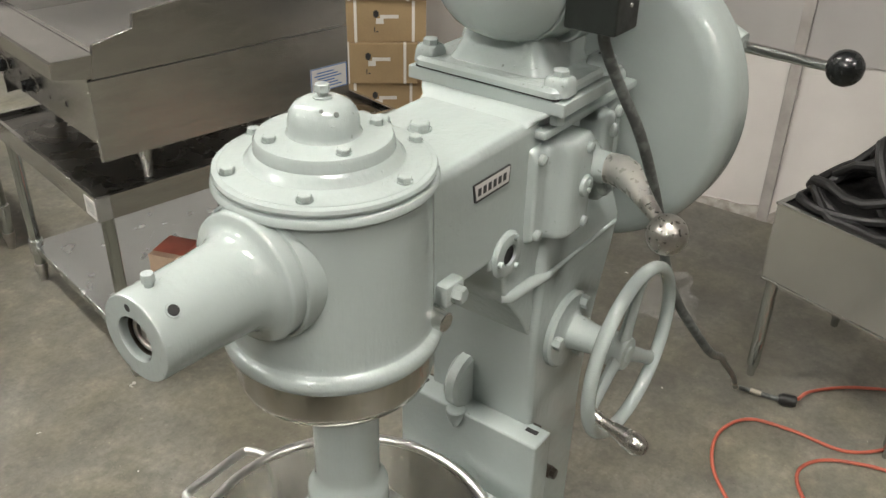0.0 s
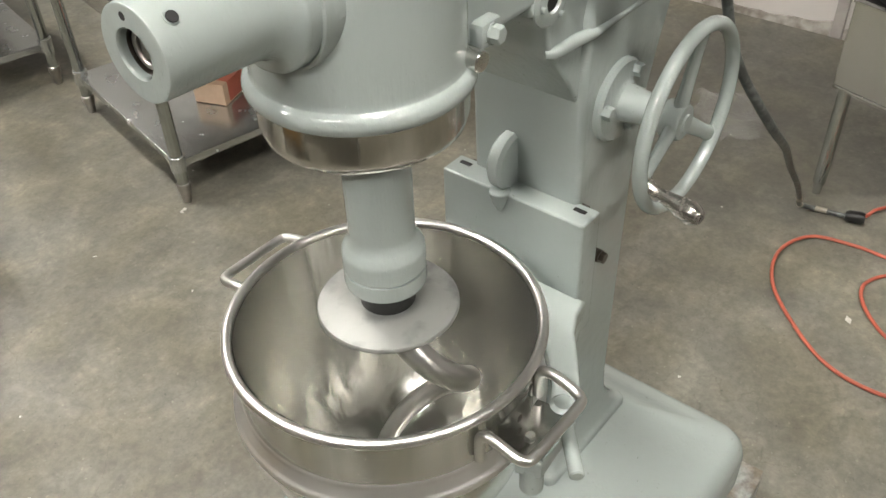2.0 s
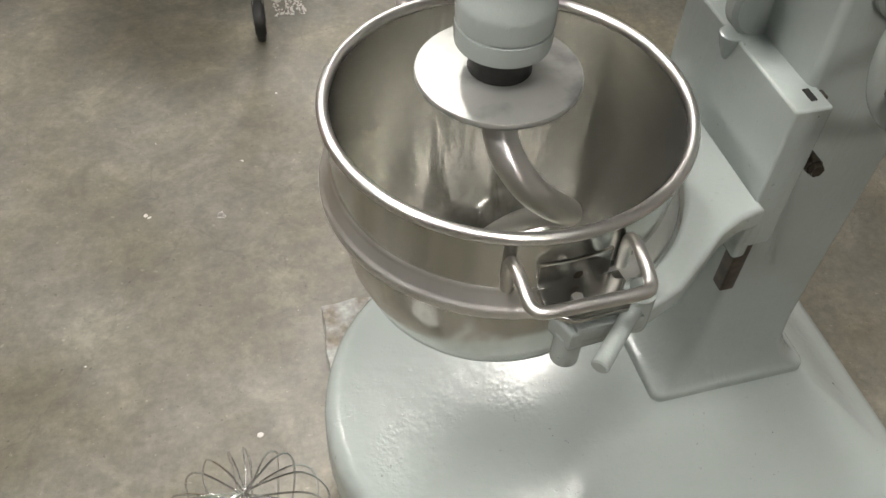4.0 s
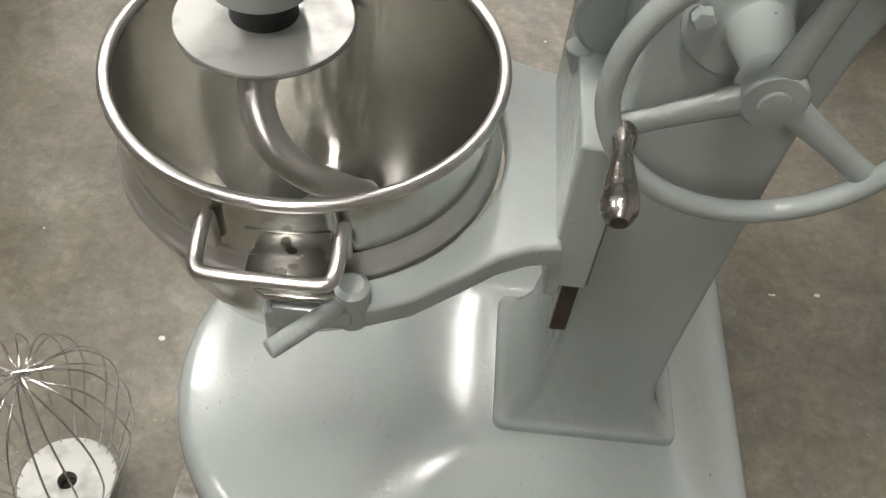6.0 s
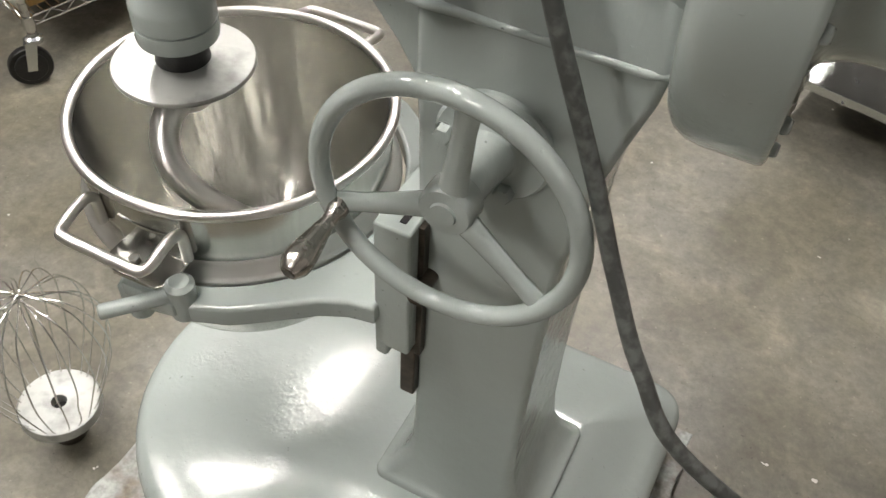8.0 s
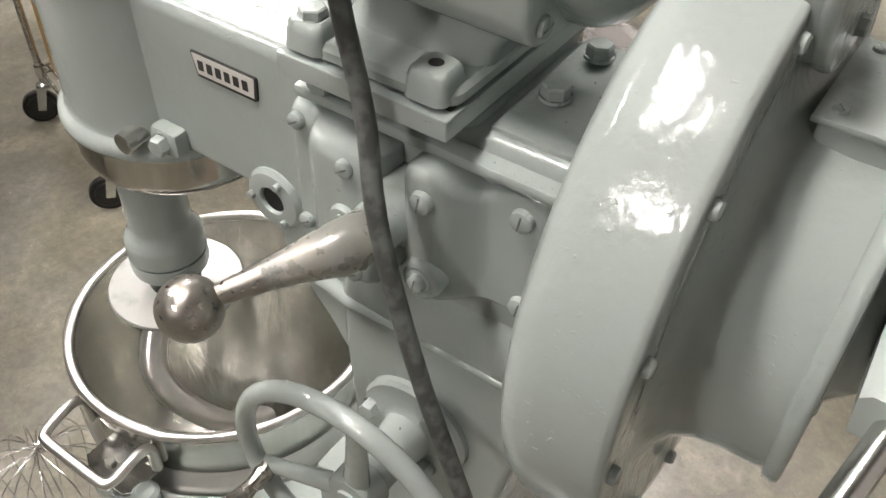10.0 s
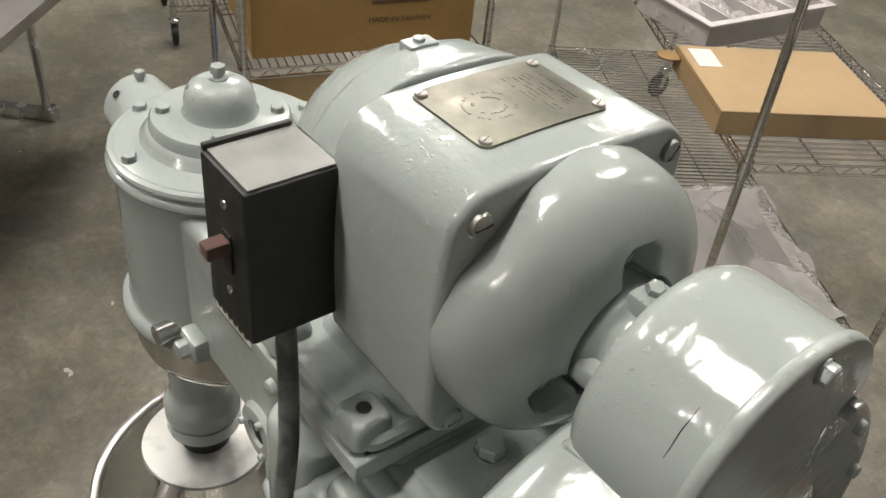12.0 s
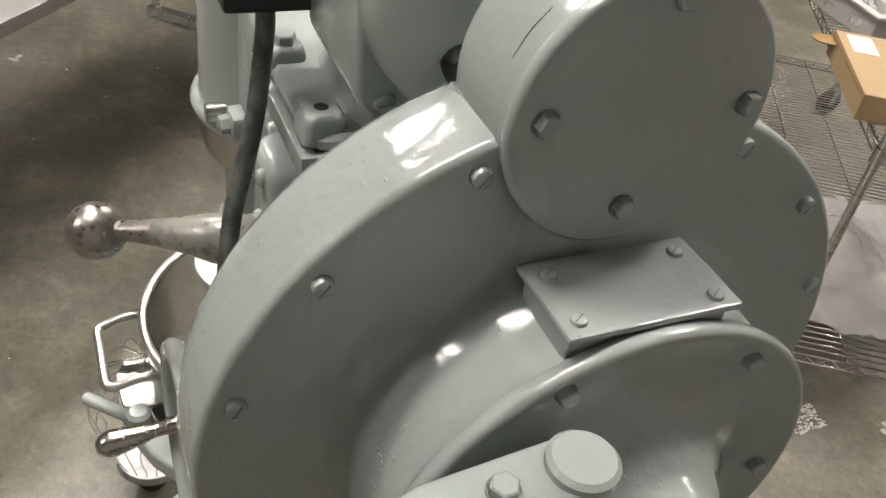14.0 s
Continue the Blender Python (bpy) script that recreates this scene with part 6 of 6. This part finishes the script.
def floor_sink():
    """The stainless trough on tube legs with a heap of black cable on it."""
    m = rot(1.985, 0.0, -107.0)
    t = thing("steel_trough", (1.985, 0.0, 0), "low stainless steel trough on tube legs against the wall", "trough")

    def put(pname, bm, mat, parent, lab=""):
        bmesh.ops.transform(bm, matrix=m, verts=bm.verts)
        return part(pname, bm, mat, parent, lab)
    L, W = 1.15, 0.62
    for nm, lo, hi in (("side_panel", (0.03, 0, 0.42), (L, 0.012, 0.685)), ("side_panel", (0.03, W - 0.012, 0.42), (L, W, 0.685)), ("end_panel", (0.03, 0.012, 0.42), (0.042, W - 0.012, 0.685)), ("end_panel", (L - 0.012, 0.012, 0.42), (L, W - 0.012, 0.685)),
                       ("bottom", (0.03, 0.0, 0.408), (L, W, 0.42)), ("rolled_edge", (0.026, -0.004, 0.683), (L + 0.004, 0.016, 0.692)), ("rolled_edge", (0.026, 0.016, 0.683), (0.046, W + 0.004, 0.692))):
        bm = bmesh.new()
        add_box(bm, lo, hi, 0.003)
        put(nm, bm, STEEL, t)
    for x in (0.05, 0.56, L - 0.05):
        for y in (0.05, W - 0.05):
            bm = bmesh.new()
            add_rod(bm, (x, y, 0.05), (x, y, 0.41), 0.021, seg=24)
            add_turned(bm, (x, y, 0), (0, 0, 1), [(0, 0), (0.013, 0), (0.015, 0.03), (0.021, 0.05)], 20)
            put("leg", bm, LEG_TUBE, t)
    coil = thing("cable_heap", (2.2, -0.5, 0.42), "heap of thick black rubber cable coiled in the steel trough", "cable")
    rng = random.Random(5)
    bm = bmesh.new()
    add_box(bm, (0.046, 0.016, 0.42), (L - 0.016, W - 0.016, 0.685), 0.004)
    bmesh.ops.transform(bm, matrix=m, verts=bm.verts)
    part("cable_core", bm, RUBBER, coil)
    for k in range(24):
        cx, cy = rng.uniform(0.16, 0.9), rng.uniform(0.15, 0.46)
        rx, ry = rng.uniform(0.16, 0.30), rng.uniform(0.12, 0.19)
        z0 = 0.695 + 0.013 * k * 0.75
        pts = []
        for q in range(26):
            a = 2 * math.pi * q / 26
            x = min(max(cx + rx * math.cos(a) * (1 + 0.1 * math.sin(3 * a + k)), 0.05), L - 0.02)
            y = min(max(cy + ry * math.sin(a), 0.02), W - 0.02)
            fall = max(0.0, 1 - min(x, L - x, y, W - y) / 0.16) * 0.012 * k
            pts.append(m @ Vector((x, y, max(0.695, z0 - fall + 0.01 * math.sin(2 * a + k)))))
        bm = bmesh.new()
        add_tube(bm, pts, 0.0155, 9, closed=True)
        part("cable_turn", bm, RUBBER, coil)


floor_sink()


def orange_cord():
    t = thing("extension_cord", (1.97, -0.25, 0), "orange vinyl extension cord lying in loops on the floor", "cord")
    bm = bmesh.new()
    pts = spline([(1.955, -0.245, 0.02), (2.04, -0.27, 0.012), (2.16, -0.385, 0.008), (2.23, -0.55, 0.008), (2.12, -0.66, 0.008), (1.95, -0.58, 0.008), (1.81, -0.45, 0.008), (1.80, -0.27, 0.008), (1.765, -0.14, 0.008), (1.64, -0.09, 0.008), (1.49, -0.13, 0.008), (1.36, -0.24, 0.008), (1.255, -0.38, 0.008),
                  (1.235, -0.53, 0.008), (1.29, -0.66, 0.008), (1.45, -0.74, 0.008), (1.65, -0.72, 0.008), (1.78, -0.60, 0.014), (1.765, -0.47, 0.008), (1.71, -0.385, 0.008), (1.63, -0.35, 0.008), (1.545, -0.38, 0.008), (1.455, -0.47, 0.008), (1.425, -0.58, 0.008), (1.50, -0.80, 0.008), (1.75, -1.0, 0.008)], 8)
    add_tube(bm, pts, 0.0057, 10)
    part("cord", bm, ORANGE, t)


orange_cord()


def crumpled(name, label, category, m, sx, sy, h, seed, mat, parent=None):
    """A sheet of film lying in folds."""
    rng = np.random.RandomState(seed)
    n = 34
    bm = bmesh.new()
    ph = rng.uniform(0, 6.28, (6, 2))
    vs = []
    for i in range(n + 1):
        for j in range(n + 1):
            u, v = i / n, j / n
            edge = min(u, 1 - u, v, 1 - v)
            z = h * min(1, edge * 4) * (0.55 + 0.45 * math.sin(7 * u + ph[0, 0]) * math.sin(6 * v + ph[0, 1])) + 0.014 * abs(math.sin(23 * u + 11 * v + ph[1, 0])) + 0.012 * abs(math.sin(17 * v - 13 * u + ph[2, 0])) + 0.008 * abs(math.sin(41 * u - 29 * v + ph[5, 0]))
            vs.append(bm.verts.new(m @ Vector(((u - 0.5) * sx + 0.015 * math.sin(15 * v + ph[3, 0]), (v - 0.5) * sy + 0.015 * math.sin(13 * u + ph[4, 0]), z + 0.003))))
    for i in range(n):
        for j in range(n):
            a = i * (n + 1) + j
            bm.faces.new((vs[a], vs[a + 1], vs[a + n + 2], vs[a + n + 1]))
    return tagged(part(name, bm, mat, parent, sharp=180), label, category)


crumpled("plastic_wrap", "crumpled clear plastic wrapping lying on the floor", "wrapping", rot(2.28, 0.38, 30), 0.34, 0.22, 0.05, 3, FILM_CLEAR)

# shelving units on castors
CART2 = rot(-0.185, 1.515, 147.5)
shelf_cart(CART2, 2.12, -0.61, (0.235, 0.915), 1.75, "chrome wire shelving unit on black castors, lower shelf nearly empty", swivel=28.0)
CART3 = rot(-1.33, 0.68, 73.0)
shelf_cart(CART3, 0.762, 0.61, (0.215, 0.85), 1.6, "chrome wire shelving unit on castors holding cardboard cartons", swivel=73.0)
shelf_cart(rot(-3.22, 1.24, 73.0), 1.2, 0.5, (0.215, 1.3), 1.6, "chrome wire shelving unit on castors, standing farther off, empty")


def flat_carton():
    m = CART2 @ pose(0.1265, -0.4525, 0.922, 0, 0, 0)
    t = thing("flat_carton", tuple(m.translation), "flat brown cardboard carton with a white label on a wire shelf", "box")
    bm = bmesh.new()
    add_box(bm, (0, 0, 0), (0.40, 0.50, 0.072), 0.004)
    bmesh.ops.transform(bm, matrix=m, verts=bm.verts)
    part("box_body", bm, CARDBOARD, t)
    bm = bmesh.new()
    add_box(bm, (0.26, 0.405, 0.072), (0.375, 0.475, 0.0732))
    bmesh.ops.transform(bm, matrix=m, verts=bm.verts)
    part("label_sheet", bm, PAPER, t, "white paper label")
    bm = bmesh.new()
    ear = [(0.336, 0.497), (0.404, 0.497)] + [(0.370 + 0.034 * math.cos(a), 0.530 + 0.034 * math.sin(a)) for a in np.linspace(-0.3, math.pi + 0.3, 15)]
    add_prism(bm, ear, "z", 0.048, 0.052, 0.0008, 1)
    bmesh.ops.transform(bm, matrix=m, verts=bm.verts)
    part("flap", bm, CARDBOARD_DARK, t, "torn tuck flap")
    bm = bmesh.new()
    add_box(bm, (0.0, 0.4995, 0.058), (0.40, 0.5012, 0.0605))
    bmesh.ops.transform(bm, matrix=m, verts=bm.verts)
    part("seam", bm, CARDBOARD_DARK, t)


flat_carton()


def cutlery_tray():
    m = pose(-0.67, 1.93, 0.922, 0, 0, 172.0)
    t = thing("cutlery_tray", tuple(m.translation), "grey plastic cutlery tray with bagged goods in its compartments", "tray")
    L, W, H = 0.36, -0.56, 0.085

    def wall(name, x0, y0, x1, y1, z0, z1):
        bm = bmesh.new()
        add_box(bm, (min(x0, x1), min(y0, y1), z0), (max(x0, x1), max(y0, y1), z1), 0.0015, 1)
        bmesh.ops.transform(bm, matrix=m, verts=bm.verts)
        part(name, bm, TRAY_PLASTIC, t)
    wall("tray_floor", 0.02, -0.02, L - 0.02, W + 0.02, 0.0, 0.006)
    wall("tray_wall", 0.012, -0.014, L - 0.012, -0.02, 0.004, H)
    wall("tray_wall", 0.012, W + 0.014, L - 0.012, W + 0.02, 0.004, H)
    wall("tray_wall", 0.012, -0.02, 0.018, W + 0.02, 0.004, H)
    wall("tray_wall", L - 0.018, -0.02, L - 0.012, W + 0.02, 0.004, H)
    for k in (1, 2, 3):
        y = W * k / 4
        wall("divider", 0.018, y - 0.003, L - 0.018, y + 0.003, 0.006, H - 0.008)
    wall("tray_rim", -0.008, 0.008, L + 0.008, -0.022, H, H + 0.008)
    wall("tray_rim", -0.008, W - 0.008, L + 0.008, W + 0.022, H, H + 0.008)
    wall("tray_rim", -0.008, -0.022, 0.02, W + 0.022, H, H + 0.008)
    wall("tray_rim", L - 0.02, -0.022, L + 0.008, W + 0.022, H, H + 0.008)
    for k in range(4):
        y = W * (k + 0.5) / 4
        crumpled("plastic_bag", "clear plastic bag of small goods in the cutlery tray", "bag", m @ pose(0.17, y, 0.008), 0.28, 0.11, 0.05, 20 + k, FILM)


cutlery_tray()


def wrapped_goods():
    m = CART2 @ pose(0.49, -0.30, 0.245)
    t = thing("wrapped_panels", tuple(m.translation), "stack of grey sheet panels under crumpled clear film", "panels")
    for k in range(2):
        bm = bmesh.new()
        add_box(bm, (-0.27 + 0.02 * k, -0.18 + 0.015 * k, 0.0 + 0.045 * k), (0.28 - 0.03 * k, 0.18 - 0.01 * k, 0.04 + 0.045 * k), 0.003)
        bmesh.ops.transform(bm, matrix=m, verts=bm.verts)
        part("panel", bm, PLASTIC_GREY, t)
    crumpled("plastic_sheet", "crumpled clear film draped over goods on the shelf", "film", m @ pose(-0.02, 0.0, 0.004), 0.74, 0.56, 0.16, 41, FILM)


wrapped_goods()


def cart3_goods():
    m = CART3 @ pose(0.035, 0.05, 0.858)
    t = thing("large_carton", tuple(m.translation), "large brown printed cardboard carton on the wire shelf", "box")
    bm = bmesh.new()
    add_box(bm, (0, 0, 0), (0.695, 0.5, 0.50), 0.005)
    bmesh.ops.transform(bm, matrix=m, verts=bm.verts)
    part("box_body", bm, CARDBOARD_DARK, t)
    lettering("print", "MADE IN TAIWAN", 0.024, m @ pose(0.45, -0.0012, 0.10, 90, 0, 0), BROWN_INK, t)
    bm = bmesh.new()
    for k in range(2):
        add_box(bm, (0.36, -0.0014, 0.15 + 0.030 * k), (0.54 - 0.03 * k, -0.0003, 0.162 + 0.030 * k))
    bmesh.ops.transform(bm, matrix=m, verts=bm.verts)
    tagged(part("printing", bm, BROWN_INK, t, "dark printed lines"), kind="stuff")
    # opened carton on the lower shelf
    m = CART3 @ pose(0.03, 0.035, 0.222)
    t = thing("open_carton", tuple(m.translation), "opened brown cardboard carton with a raised flap, on the wire shelf", "box")
    w, d, h, th = 0.70, 0.52, 0.32, 0.006
    for nm, lo, hi in (("side", (0, 0, 0), (w, th, h)), ("side", (0, d - th, 0), (w, d, h)), ("side", (0, th, 0), (th, d - th, h)), ("side", (w - th, th, 0), (w, d - th, h)), ("bottom", (th, th, 0), (w - th, d - th, th))):
        bm = bmesh.new()
        add_box(bm, lo, hi, 0.001)
        bmesh.ops.transform(bm, matrix=m, verts=bm.verts)
        part(nm, bm, CARDBOARD_DARK, t)
    bm = bmesh.new()
    add_box(bm, (0.005, 0.0, h + 0.001), (w - 0.01, 0.005, h + 0.24), 0.001, m=pose(0, 0, 0, -5, 0, 0))
    bmesh.ops.transform(bm, matrix=m, verts=bm.verts)
    part("flap", bm, CARDBOARD, t, "raised cardboard flap")
    crumpled("blue_package", "blue and white printed plastic package in the open carton", "package", m @ pose(0.22, 0.26, h - 0.06), 0.36, 0.42, 0.07, 8, BLUE)


cart3_goods()


def work_table():
    """The stainless table whose corner hangs over the view, on T-shaped feet."""
    m = pose(-1.5, -0.15, 0, 0, 0, 137.0)
    t = thing("work_table", (-2.2, -0.1, 0), "stainless steel work table on T-shaped tube feet", "table")

    def put(pname, bm, mat, parent, lab=""):
        bmesh.ops.transform(bm, matrix=m, verts=bm.verts)
        return part(pname, bm, mat, parent, lab)
    bm = bmesh.new()
    add_box(bm, (-0.9, 0.0, 0.81), (1.62, 0.95, 0.85), 0.004)
    put("table_top", bm, WORN_TOP, t)
    for x in (-0.7, 1.38):
        for y in (0.44, 0.80):
            bm = bmesh.new()
            add_rod(bm, (x, y, 0.06), (x, y, 0.81), 0.018, seg=20)
            put("leg", bm, ZINC, t)
        bm = bmesh.new()
        add_box(bm, (x - 0.025, 0.40, 0.0), (x + 0.025, 0.84, 0.05), 0.004)
        put("foot_bar", bm, ZINC, t)
        bm = bmesh.new()
        add_box(bm, (x - 0.03, 0.41, 0.05), (x + 0.03, 0.47, 0.062), 0.002)
        put("foot_plate", bm, STEEL, t)


work_table()


def floor_litter():
    """Chips of white paint and scraps on the concrete."""
    rng = random.Random(21)
    bm = bmesh.new()
    spots = [(-0.39, 0.79, 0.02), (-0.37, 0.15, 0.012), (-1.3, 0.04, 0.022), (-1.53, 0.24, 0.02), (-0.56, 0.82, 0.01), (0.65, 1.6, 0.015), (1.46, -0.35, 0.03), (1.04, 0.455, 0.009), (0.93, 0.44, 0.008), (-2.72, -0.42, 0.03), (-2.6, -0.23, 0.012), (-2.35, -0.1, 0.012), (-1.49, -0.19, 0.012), (0.03, 1.85, 0.02), (0.02, 1.88, 0.016)]
    for k in range(90):
        spots.append((rng.uniform(-3, 2.6), rng.uniform(-1.2, 3.2), rng.uniform(0.002, 0.006)))
    for x, y, r in spots:
        for q in range(rng.randint(1, 3)):
            cx, cy = x + rng.uniform(-r, r) * 0.8, y + rng.uniform(-r, r) * 0.8
            a0, n = rng.uniform(0, 6.28), rng.randint(4, 6)
            long_ = rng.uniform(0.3, 0.9)
            top, low = [], []
            for i in range(n):
                a = 2 * math.pi * i / n
                px, py = r * 0.6 * math.cos(a), r * 0.6 * long_ * math.sin(a)
                gx, gy = cx + px * math.cos(a0) - py * math.sin(a0), cy + px * math.sin(a0) + py * math.cos(a0)
                top.append(bm.verts.new((gx, gy, 0.0016)))
                low.append(bm.verts.new((gx, gy, 0.0)))
            bm.faces.new(top)
            for i in range(n):
                bm.faces.new((top[i], top[(i + 1) % n], low[(i + 1) % n], low[i]))
    # a block of dabbed-on paint, broken into small flecks
    for k in range(150):
        x, y = -0.135 + 0.095 * rng.random(), 1.575 + 0.125 * rng.random()
        w, d = rng.uniform(0.002, 0.007), rng.uniform(0.003, 0.012)
        add_box(bm, (x, y, 0.0), (x + w, y + d, 0.0012))
    tagged(part("floor_litter", bm, DEBRIS, smooth=False), "scattered white paint chips and scraps on the concrete", "litter", kind="stuff")


floor_litter()
